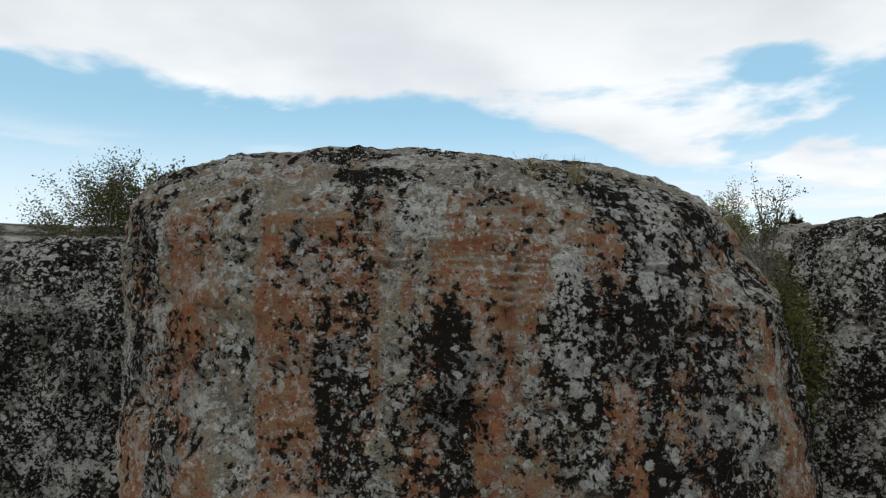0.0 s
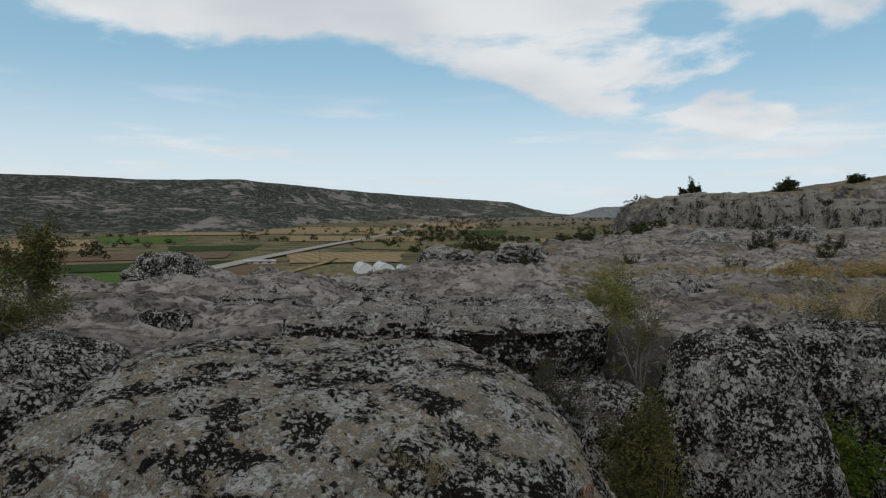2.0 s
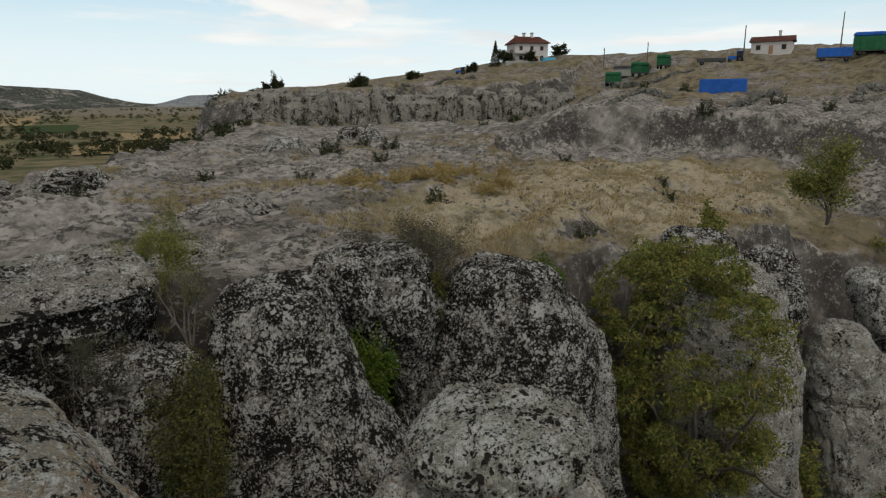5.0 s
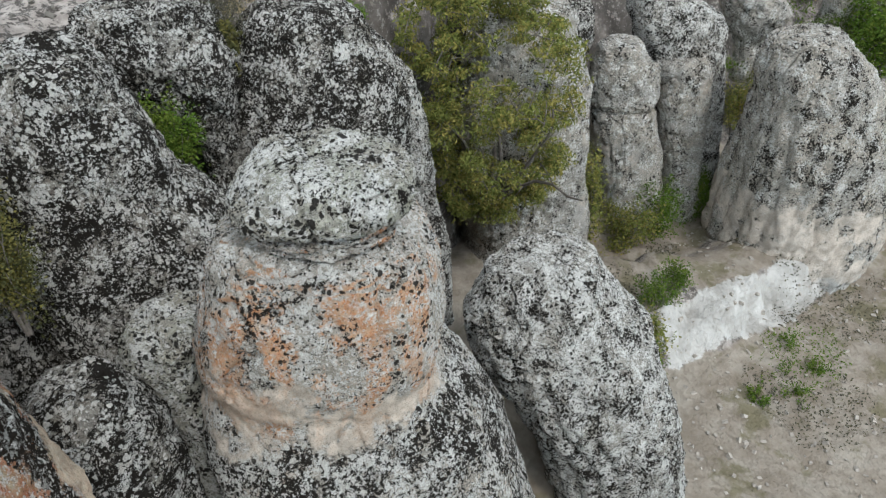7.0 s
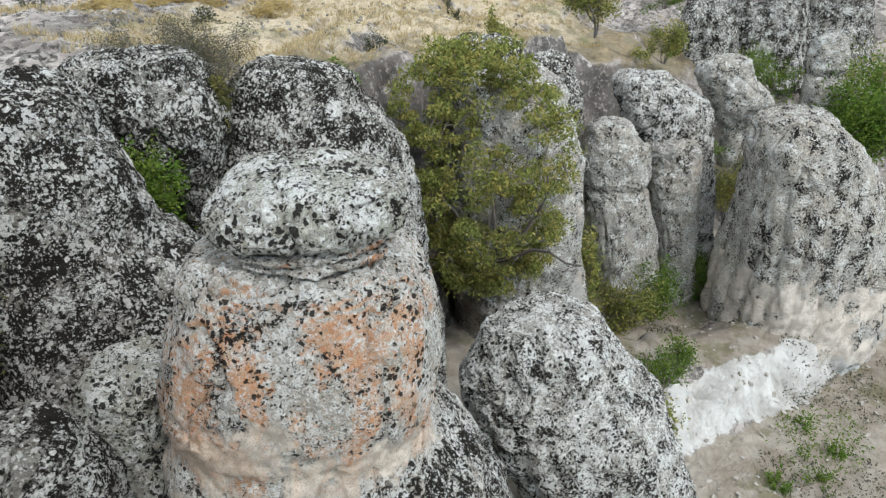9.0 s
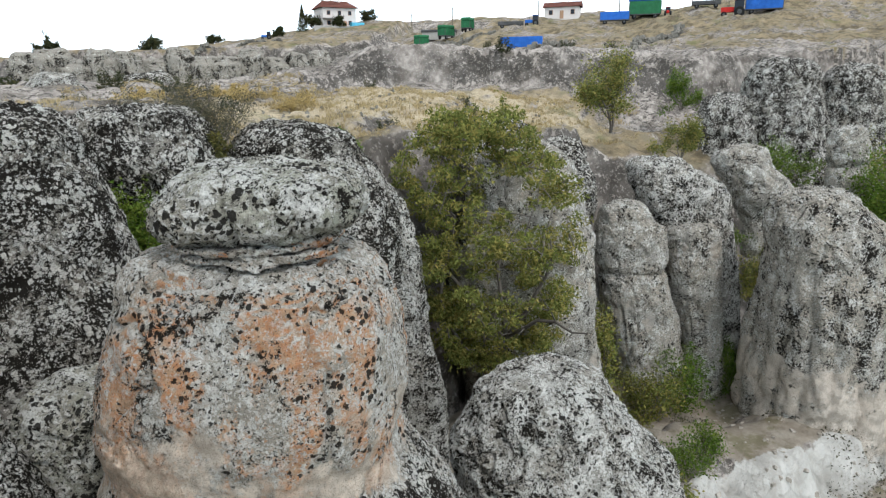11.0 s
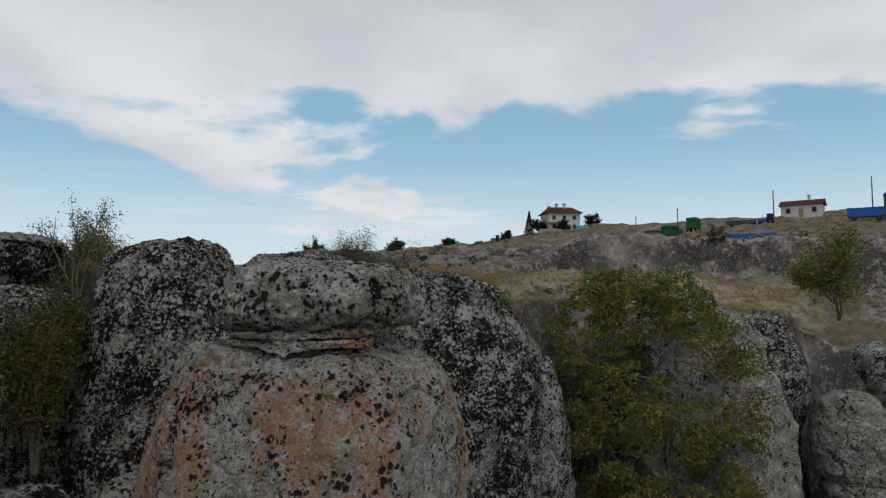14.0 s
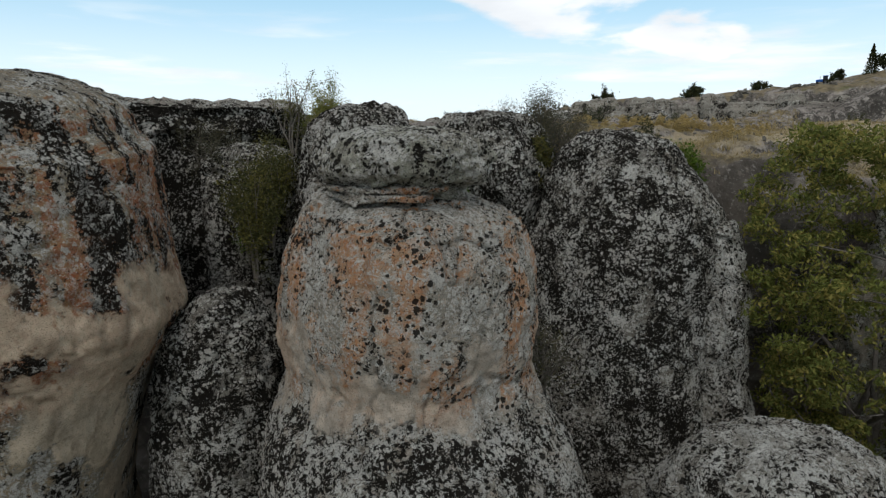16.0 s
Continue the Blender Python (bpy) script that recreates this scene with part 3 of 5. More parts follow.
rock("orange-faced rock pillar with bare pale stone low down", [(FOOT, 11.6, 6.2, 5.0, 4.6), (-11.7, 11.2, 6.5, 4.0, 3.7), (-8.4, 10.95, 6.9, 3.75, 3.4), (-6.5, 10.6, 7.4, 3.35, 3.1), (-5.5, 10.4, 7.75, 2.85, 2.7), (-4.9, 10.4, 7.73, 2.62, 2.5), (-4.1, 10.4, 7.7, 2.74, 2.65), (-3.4, 10.45, 7.63, 2.70, 2.65), (-2.5, 10.55, 7.5, 2.5, 2.5), (-1.75, 10.63, 7.4, 2.22, 2.25), (-1.45, 10.6, 7.43, 2.06, 2.1), (-1.25, 10.53, 7.5, 1.8, 1.85), (-1.15, 10.5, 7.3, 1.4, 1.4)], MAT_ORANGE, dome=0.12, n=340, m=280, seed=7, square=2.7, turn=-55, lump=0.10, chip=0.025)
cap = rock("flat capstone crusted with pale green lichen", [(-1.1, 10.55, 7.15, 0.95, 0.9), (-0.86, 10.5, 7.1, 1.05, 1.0), (-0.74, 10.35, 7.0, 1.5, 1.35), (-0.56, 10.3, 7.0, 1.7, 1.45), (-0.3, 10.35, 6.94, 1.72, 1.48), (-0.06, 10.4, 6.88, 1.55, 1.35)], MAT_CAP, name="capstone", dome=0.28, flat=0.5, n=240, m=130, seed=8, square=2.8, turn=-54, lump=0.10, layers=0.05)
for k, (bearing, reach, dz, w_, h_) in enumerate(((160, 0.95, -0.93, 0.55, 0.10), (190, 1.05, -0.86, 0.7, 0.07), (205, 1.0, -1.0, 0.85, 0.09), (228, 0.95, -0.87, 0.75, 0.08), (255, 1.05, -0.97, 0.6, 0.11), (272, 0.9, -0.85, 0.6, 0.07))):
    sx, sy, z0 = 10.4 + reach * math.cos(radians(bearing)), 7.1 + reach * math.sin(radians(bearing)), dz - h_
    slab = new("slab", grid_mesh("slab", rock_points([(z0, sx, sy, w_, 0.55), (dz, sx, sy, w_ * 1.05, 0.6)], dome=0.05, n=70, m=30, seed=80 + k, square=2.6, turn=bearing + 90, lump=0.09), MAT_ORANGE, closed=True, cap=True))
    slab.parent = cap
rock("pale green lichened boulder wedged beside the pillar", [(FOOT, 8.9, 10.4, 1.8, 1.6), (-6.9, 8.75, 10.6, 1.05, 1.0), (-5.9, 8.6, 10.95, 1.1, 1.1), (-5, 8.6, 10.93, 1.1, 1.1), (-4.4, 8.7, 10.7, 1.0, 1.1)], MAT_CAP, dome=0.6, n=150, m=110, seed=9, square=2.4, turn=-60, lump=0.12)
rock("dark pointed rock with mossy white lichen", [(FOOT, 6.2, 9.9, 2.3, 2.2), (-9.3, 6.1, 10.3, 1.72, 1.8), (-7.2, 6.05, 10.35, 1.61, 1.65), (-5.7, 6.0, 10.4, 1.5, 1.5), (-4.7, 6.0, 10.4, 1.25, 1.3), (-4.2, 6.15, 10.4, 0.9, 1.0)], MAT_DARK, dome=0.5, flat=0.8, n=190, m=140, seed=10, square=2.2, turn=-20, lump=0.13)
rock("rounded fluted rock speckled with pale and black lichen", [(FOOT, 20.3, 1.9, 2.9, 2.8), (-13.7, 19.65, 3.0, 2.8, 2.8), (-11.2, 19.05, 4.1, 3.1, 2.9), (-9.4, 18.74, 4.65, 3.05, 2.9), (-8.26, 18.47, 5.12, 2.7, 2.5), (-7.2, 18.35, 5.3, 2.0, 2.0)], MAT_PALE, dome=0.8, flat=0.75, n=290, m=200, seed=11, square=2.3, flute=0.12, turn=-60, lump=0.16)
rock("smooth grey cliff pillar behind a leafy tree", [(FOOT, 30.5, 11.0, 3.6, 3.2), (-13.2, 30.2, 11.0, 3.4, 3.0), (-10.9, 30.0, 11.3, 3.4, 3.0), (-5.9, 29.9, 11.46, 3.25, 3.0), (-2.7, 29.84, 11.54, 2.4, 2.6)], MAT_GREY, dome=1.5, n=240, m=170, seed=12, square=2.6, turn=-52, lump=0.2)
rock("grey rock column split by a level joint", [(FOOT, 38.0, 7.0, 2.1, 1.9), (-14.8, 37.9, 7.2, 1.97, 1.8), (-11.1, 37.5, 7.87, 2.05, 1.8), (-8.9, 37.25, 8.35, 1.85, 1.7), (-8.5, 37.2, 8.45, 1.55, 1.45), (-8.1, 37.2, 8.45, 1.9, 1.75), (-6.4, 37.07, 8.66, 1.75, 1.6), (-5.6, 37.0, 8.8, 1.4, 1.3)], MAT_GREY, dome=0.7, n=190, m=170, seed=13, square=2.6, lump=0.17, layers=0.04, turn=-60, group="grey columns")
rock("narrow grey rock column with lichen stains", [(FOOT, 40.9, 4.5, 1.3, 1.4), (-15.1, 40.65, 4.86, 1.15, 1.3), (-11.7, 40.4, 5.3, 1.25, 1.4), (-8.1, 40.0, 6.0, 1.5, 1.5), (-6.8, 39.95, 6.1, 1.5, 1.5)], MAT_GREY, dome=0.45, n=170, m=140, seed=14, square=2.8, lump=0.16, layers=0.04, turn=-60, group="grey columns")
rock("grey rock shoulder above two columns", [(-16, 42.8, 5.3, 2.2, 2.2), (-8.8, 42.45, 5.85, 2.15, 2.1), (-6.7, 42.0, 6.6, 2.55, 2.2), (-4.6, 41.6, 7.4, 2.4, 2.1), (-3.5, 41.1, 8.2, 1.75, 1.7)], MAT_PALE, dome=0.7, n=190, m=130, seed=15, lump=0.2, turn=-60)
rock("dark lichened hump on the cliff edge", [(-12, 32.5, 13.6, 2.6, 2.2), (-3, 32.5, 13.8, 2.2, 1.9), (-1.2, 32.3, 14.0, 1.9, 1.6)], MAT_DARK, dome=1.0, n=140, m=90, seed=31)
rock("dark lichened hump on the cliff edge", [(-12, 36.6, 12.4, 2.2, 2.0), (-4, 36.6, 12.5, 1.9, 1.7), (-2.6, 36.5, 12.6, 1.5, 1.4)], MAT_DARK, dome=1.0, n=130, m=90, seed=32)
rock("balanced grey boulder tapering downward", [(-10.0, 48.9, 3.7, 0.8, 0.8), (-7.3, 48.7, 3.9, 0.95, 0.9), (-5.6, 48.75, 3.76, 2.3, 1.9), (-4.6, 48.5, 4.2, 2.2, 1.9), (-3.8, 48.2, 4.7, 1.9, 1.7)], MAT_GREY, name="boulder", dome=1.2, flat=0.8, n=150, m=100, seed=16, square=2.3, turn=-60, lump=0.18)
rock("tall fluted pale rock with a chalky foot", [(FOOT - 1.0, 40.90, -2.41, 2.2, 2.2), (-19.21, 40.90, -2.41, 2.99, 2.99), (-17.99, 40.65, -1.95, 3.87, 3.87), (-16.03, 40.44, -1.58, 4.60, 4.60), (-13.79, 40.58, -1.83, 4.62, 4.62), (-10.29, 40.48, -1.65, 4.10, 4.10), (-7.06, 40.11, -1.01, 3.22, 3.22), (-5.54, 39.71, -0.30, 2.84, 2.84), (-4.50, 39.45, 0.16, 2.09, 2.09)], MAT_FLUTED, dome=0.7, flat=0.6, n=300, m=190, seed=17, square=2.2, flute=0.17, turn=-60, lump=0.16)
rock("flat ledge of pale stone with a black undercut face", [(-9, 3.4, 19.6, 5.2, 3.2), (-0.4, 3.4, 19.4, 4.6, 3.0), (0.3, 3.4, 19.2, 4.8, 3.2), (1.1, 3.4, 19.2, 4.75, 3.2)], MAT_LEDGE, name="rock_ledge", dome=0.3, flat=0.35, n=260, m=120, seed=19, square=3.0, turn=-3, layers=0.10)
rock("low broken rock step in the gully", [(-9, 6.6, 15.4, 1.7, 1.6), (-1.5, 6.6, 15.6, 1.4, 1.3), (-0.6, 6.5, 15.7, 1.2, 1.1)], MAT_DARK, dome=0.4, n=110, m=80, seed=33, square=3.0)
rock("great dark boulder on the slope", [(-6, 60.5, 8.0, 3.0, 2.6), (-2.5, 60.5, 8.0, 2.6, 2.3), (-1.0, 60.4, 8.1, 2.0, 1.8)], MAT_DARK, name="boulder", dome=1.2, n=120, m=80, seed=34, group="slope boulders")
rock("great grey boulder on the slope", [(-7, 65.5, 4.4, 4.4, 4.0), (-2, 65.3, 4.4, 4.0, 3.6), (1.0, 65.2, 4.6, 3.2, 2.8)], MAT_DARK, name="boulder", dome=2.0, n=150, m=100, seed=35, group="slope boulders")
rock("great dark boulder on the slope", [(-8, 68, -0.8, 4.0, 3.6), (-2.5, 68, -0.6, 3.6, 3.2), (0.3, 67.8, -0.4, 2.8, 2.5)], MAT_DARK, name="boulder", dome=2.0, n=150, m=100, seed=36, group="slope boulders")
rock("stacked grey rock tower split by a level joint", [(-12, 55.5, -1.0, 1.7, 1.6), (-5, 55.4, -1.0, 1.3, 1.3), (-4.4, 55.3, -1.0, 1.05, 1.05), (-4.0, 55.3, -1.0, 1.35, 1.3), (-2.4, 55.2, -0.8, 1.1, 1.1)], MAT_GREY, name="rock_tower", dome=0.6, n=110, m=110, seed=37, square=3)
for k in range(17):
    x, y = (float(np.interp(1.0 + 0.27 * k, range(len(CLIFF)), CLIFF[:, i])) for i in (0, 1))
    h = 8.2 + 1.2 * math.sin(k * 2.3)
    rock("weathered dark rock column in a cliff band", [(-0.5, x - 0.5, y - 1.0, 3.3 + 0.8 * math.sin(k), 3.0), (h - 2.0, x, y - 0.2, 3.1 + 0.8 * math.sin(k), 2.9), (h - 0.9, x + 0.2, y + 0.2, 2.4, 2.4)], MAT_CLIFF, name="rock_column", dome=0.9, n=60, m=40, seed=100 + k, square=2.6, lump=0.3, flute=0.12, group="cliff band columns")
for k, (x, y, r, h, mat) in enumerate(((6.6, 42.5, 2.6, 1.7, MAT_LEDGE), (11.2, 42.0, 2.2, 1.3, MAT_LEDGE), (-9.5, 36.5, 2.4, 1.4, MAT_DARK), (14.0, 51.0, 2.4, 1.6, MAT_DARK), (32.0, 55.0, 3.0, 2.2, MAT_PALE), (48.0, 66.0, 3.6, 2.6, MAT_DARK), (1.5, 33.0, 2.6, 0.9, MAT_LEDGE), (-4.0, 29.0, 2.2, 0.8, MAT_LEDGE), (15.5, 31.0, 2.8, 0.7, MAT_LEDGE), (11.0, 26.0, 2.4, 0.6, MAT_LEDGE), (-6.5, 25.5, 1.5, 0.7, MAT_DARK))):
    z0 = z_at(x, y)
    h = 0.75 * h
    rock("weathered rock outcrop on the open plateau", [(z0 - 1.0, x, y, r, r * 0.7), (z0, x, y, r * 0.95, r * 0.66), (z0 + 0.55 * h, x, y, r * 0.7, r * 0.5)], mat, name="outcrop", category="rock", group="plateau outcrops", dome=0.45 * h, n=120, m=70, seed=140 + k, turn=23 * k, lump=0.2, layers=0.08)


# ---- far hills ----
# Default scrub and soil tints are lifted slightly to carry distance haze.
def hills_material(name="scrub_hill", scrub=(0.048, 0.058, 0.048), low=(0.13, 0.12, 0.10), high=(0.21, 0.19, 0.16)):
    m, n, bsdf = shader(name, 0.95)
    pos = n.add("ShaderNodeNewGeometry").outputs["Position"]
    flat_pos = n.vmath("MULTIPLY", pos, (1, 1, 2.2))
    bush = n.step(n.noise(flat_pos, 0.085, 6, 0.72), 0.42, 0.52)
    bald = n.step(n.math("ADD", n.math("MULTIPLY", n.noise(flat_pos, 0.006, 5, 0.6), 0.6), n.math("MULTIPLY", n.noise(flat_pos, 0.03, 6, 0.65), 0.4)), 0.53, 0.58)
    soil = n.mix(n.noise(pos, 0.02, 5, 0.6), low, high)
    col = n.mix(bush, soil, scrub)
    col = n.mix(n.math("MULTIPLY", bald, 0.85), col, n.mix(n.noise(pos, 0.15, 5, 0.7), (0.22, 0.19, 0.16), (0.42, 0.38, 0.34)))
    n.tree.links.new(col, bsdf.inputs["Base Color"])
    bumped(n, bsdf, n.noise(flat_pos, 0.09, 6, 0.7), 6.0, 1.0)
    return m


MAT_HILL = hills_material()
# Blue-grey tints put the distance haze into the mesa's colour.
MAT_HAZY_MESA = hills_material("hazy_mesa", (0.17, 0.19, 0.20), (0.27, 0.28, 0.29), (0.40, 0.40, 0.40))


def mesa(name, label, line, foot, seed, material):
    """A flat-topped hill along a line of (azimuth, distance, height); foot: how far the slope runs towards the viewer."""
    az = np.interp(np.linspace(0, 1, 260), np.linspace(0, 1, len(line)), [a for a, _, _ in line])
    far = np.interp(az, [a for a, _, _ in line], [d for _, d, _ in line])
    hgt = np.interp(az, [a for a, _, _ in line], [h for _, _, h in line])
    v = np.linspace(0, 1, 70)[:, None]
    d = far[None] * (1 - foot * (1 - v)) + 40 * fbm(az[None] * 0.12 + 0 * v, v * 2, 0 * v + seed, 3, seed)
    x, y = d * np.sin(np.radians(az))[None], d * np.cos(np.radians(az))[None]
    gully = fbm(x * 0.006, y * 0.006, 0 * x, 5, seed + 2)
    prof = 0.75 * v ** 1.25 + 0.25 * smooth(v, 0.8, 0.93)
    z = -22 + (hgt[None] + 22) * prof + (10 * gully + 4 * fbm(x * 0.03, y * 0.03, 0 * x, 3, seed + 8)) * np.minimum(v * 4, 1) * (1 - smooth(v, 0.85, 0.98) * 0.85)
    P = np.stack([x, y, z], axis=-1)
    back = P[-1:].copy()
    back[..., :2] *= 1.12
    low = back.copy()
    low[..., :2] *= 1.05
    low[..., 2] = -30
    return tagged(new(name, grid_mesh(name, np.concatenate([P, back, low]), material)), label, "hill", kind="structure")


mesa("hill_near", "long flat-topped hill dotted with dark scrub and pale scars", [(-60, 1500, 78), (-30, 1500, 76), (-17, 1480, 76), (-10, 1560, 80), (-4, 1900, 80), (2, 2400, 80), (8, 3100, 80), (13.2, 3800, 76), (15, 4000, 40), (19, 4300, -14)], 0.5, 4, MAT_HILL)
mesa("hill_far", "distant mesa tinted pale with haze beyond the valley mouth", [(17.5, 4300, -10), (19.4, 4350, 22), (21, 4400, 55), (24, 4450, 62), (30, 4500, 66), (40, 4500, 72)], 0.25, 9, MAT_HAZY_MESA)

# ---- fields and road in the valley ----
VIEW = (1.0, 0.0)


def field(label, corners, material, name="field", lift=0.25):
    """A patch of land that follows the valley floor; corners anticlockwise."""
    (a, b, c, d) = (np.array(p, float) for p in corners)
    u, v = np.meshgrid(np.linspace(0, 1, 14), np.linspace(0, 1, 10))
    u, v = u[..., None], v[..., None]
    p = a * (1 - u) * (1 - v) + b * u * (1 - v) + c * u * v + d * (1 - u) * v
    p = p + 2.5 * np.stack([grain(p[..., 0] * 0.03, p[..., 1] * 0.03, 0 * p[..., 0], 5), grain(p[..., 0] * 0.03, p[..., 1] * 0.03, 0 * p[..., 0], 6)], axis=-1)
    z = ground_z(p[..., 0], p[..., 1], rough=True) + lift
    return tagged(new(name, grid_mesh(name, np.concatenate([p, z[..., None]], axis=-1), material)), label, "field", "valley fields", kind="structure")


def crop(name, a, b, rows=0.0, turn=0.0):
    m, n, bsdf = shader(name, 0.95)
    pos = n.add("ShaderNodeNewGeometry").outputs["Position"]
    f = n.noise(n.vmath("MULTIPLY", pos, (1, 0.25, 1)), 0.35, 6, 0.65)
    if rows:
        s = n.add("ShaderNodeSeparateXYZ", {0: pos})
        line = n.math("SINE", n.math("MULTIPLY", n.math("ADD", n.math("MULTIPLY", s.outputs[0], math.cos(turn)), n.math("MULTIPLY", s.outputs[1], math.sin(turn))), rows))
        f = n.math("ADD", n.math("MULTIPLY", f, 0.75), n.math("MULTIPLY", line, 0.12))
    n.tree.links.new(n.mix(n.step(f, 0.3, 0.65), a, b), bsdf.inputs["Base Color"])
    return m


MAT_LUSH = crop("lush_crop", (0.065, 0.11, 0.024), (0.125, 0.19, 0.042), 1.4, 1.2)
MAT_MAIZE = crop("dark_crop", (0.03, 0.05, 0.014), (0.06, 0.085, 0.025), 1.1, 1.2)
MAT_STUBBLE = crop("stubble", (0.26, 0.19, 0.10), (0.36, 0.28, 0.16), 0.9, 0.3)
MAT_PLOUGH = crop("ploughed_soil", (0.14, 0.095, 0.06), (0.20, 0.145, 0.095), 1.2, 1.0)
MAT_OLIVE = crop("weedy_field", (0.12, 0.11, 0.05), (0.20, 0.17, 0.085))
MAT_ROAD = plain("gravel_road", (0.36, 0.34, 0.30), 0.95, 0.15, 1.5)


def polar(az, d):
    return (d * math.sin(radians(az)), d * math.cos(radians(az)))


for order, (label, mat, az0, az1, d0, d1) in enumerate((
        ("bright green crop field in the valley", MAT_LUSH, -20.5, -14.5, 560, 690), ("dark green crop strip", MAT_MAIZE, -15.5, -9, 430, 500),
        ("green crop field beside the road", MAT_LUSH, -36, -13.5, 225, 290), ("dark green maize strip beside the road", MAT_MAIZE, -36, -11.2, 300, 345),
        ("brown ploughed field in the valley", MAT_PLOUGH, -30, -11.5, 360, 425), ("pale stubble field in the valley", MAT_STUBBLE, -34, -21.5, 450, 640),
        ("brown ploughed field in the valley", MAT_PLOUGH, -12.5, -6.0, 250, 312), ("weedy olive field in the valley", MAT_OLIVE, -7.5, 0.5, 245, 300),
        ("pale stubble field in the valley", MAT_STUBBLE, -5.8, 3.5, 318, 400), ("pale stubble field in the valley", MAT_STUBBLE, -6, 5, 560, 690),
        ("weedy olive field in the valley", MAT_OLIVE, 0, 8, 430, 540), ("pale stubble field in the valley", MAT_STUBBLE, -8, 3.0, 760, 1000),
        ("orange stubble field in the valley", MAT_STUBBLE, 12.5, 19.5, 380, 470), ("pale stubble field in the valley", MAT_STUBBLE, 4.5, 10, 900, 1250), ("green crop field in the valley", MAT_MAIZE, 9.5, 12.5, 700, 900),
        ("orange stubble field in the valley", MAT_STUBBLE, 16, 23, 520, 640), ("pale stubble field in the valley", MAT_STUBBLE, -18, -8.5, 720, 820), ("pale stubble field in the valley", MAT_STUBBLE, 3.5, 11, 190, 235))):
    field(label, (polar(az0, d0), polar(az1, d0), polar(az1 + 0.6, d1), polar(az0 - 0.4, d1)), mat, lift=0.28 + 0.03 * order)


def ribbon(name, label, line, width, material, lift):
    p = np.array(line, float)
    t = np.linspace(0, len(p) - 1, 120)
    x, y = np.interp(t, range(len(p)), p[:, 0]), np.interp(t, range(len(p)), p[:, 1])
    dx, dy = np.gradient(x), np.gradient(y)
    q = np.hypot(dx, dy)
    rows = []
    for k in (-0.5, 0.0, 0.5):
        px, py = x - dy / q * width * k, y + dx / q * width * k
        rows.append(np.stack([px, py, ground_z(px, py) + lift], axis=-1))
    return tagged(new(name, grid_mesh(name, np.array(rows), material)), label, "road", kind="structure")


ribbon("road", "pale gravel road running through the fields", [polar(-29, 165), polar(-20.5, 212), polar(-14, 268), polar(-8.4, 350), polar(-3.2, 470), polar(1.0, 640), polar(4.2, 950), polar(6.5, 1350)], 9.0, MAT_ROAD, 0.95)
ribbon("road_track", "narrow dirt track between the fields", [polar(-11, 232), polar(-6, 262), polar(-3, 310), polar(-2, 350)], 3.5, MAT_STUBBLE, 1.05)

# ---- plants ----
MAT_BARK = plain("bark", (0.13, 0.115, 0.10), 0.95, 0.35, 12, bump=0.02)
MAT_TWIG = plain("grey_twig", (0.17, 0.15, 0.13), 0.95, 0.3, 14)
MAT_LEAF = leafy("ash_leaf", (0.08, 0.095, 0.026), (0.23, 0.25, 0.065), (0.29, 0.235, 0.07))
MAT_OLIVE_LEAF = leafy("olive_leaf", (0.05, 0.055, 0.022), (0.13, 0.13, 0.055), (0.19, 0.165, 0.045))
MAT_GREEN_LEAF = leafy("fresh_leaf", (0.05, 0.09, 0.012), (0.11, 0.18, 0.03), (0.14, 0.17, 0.03))
MAT_GREY_LEAF = leafy("grey_leaf", (0.055, 0.055, 0.04), (0.11, 0.105, 0.075), (0.13, 0.115, 0.06))
MAT_FAR_LEAF = leafy("far_leaf", (0.022, 0.03, 0.014), (0.055, 0.065, 0.03), (0.085, 0.075, 0.03))
MAT_GOLD = leafy("golden_grass", (0.26, 0.19, 0.08), (0.52, 0.41, 0.19), (0.42, 0.30, 0.11))
MAT_STRAW = leafy("dry_grass", (0.22, 0.17, 0.09), (0.50, 0.41, 0.25), (0.38, 0.29, 0.13))


def tubes(name, limbs, material, sides=5):
    """Tapered limbs: lists of (point, radius)."""
    verts, faces = [], []
    for limb in limbs:
        start = len(verts)
        for i, (p, r) in enumerate(limb):
            q = limb[min(i + 1, len(limb) - 1)][0] - limb[max(i - 1, 0)][0]
            q = q.normalized() if q.length > 1e-6 else Vector((0, 0, 1))
            u = q.orthogonal().normalized()
            v = q.cross(u)
            verts += [tuple(p + r * (math.cos(k * 2 * math.pi / sides) * u + math.sin(k * 2 * math.pi / sides) * v)) for k in range(sides)]
        for i in range(len(limb) - 1):
            for k in range(sides):
                a, b = start + i * sides + k, start + i * sides + (k + 1) % sides
                faces.append((a, b, b + sides, a + sides))
    me = bpy.data.meshes.new(name)
    me.from_pydata(verts, [], faces)
    me.polygons.foreach_set("use_smooth", [True] * len(faces))
    me.materials.append(material)
    return me


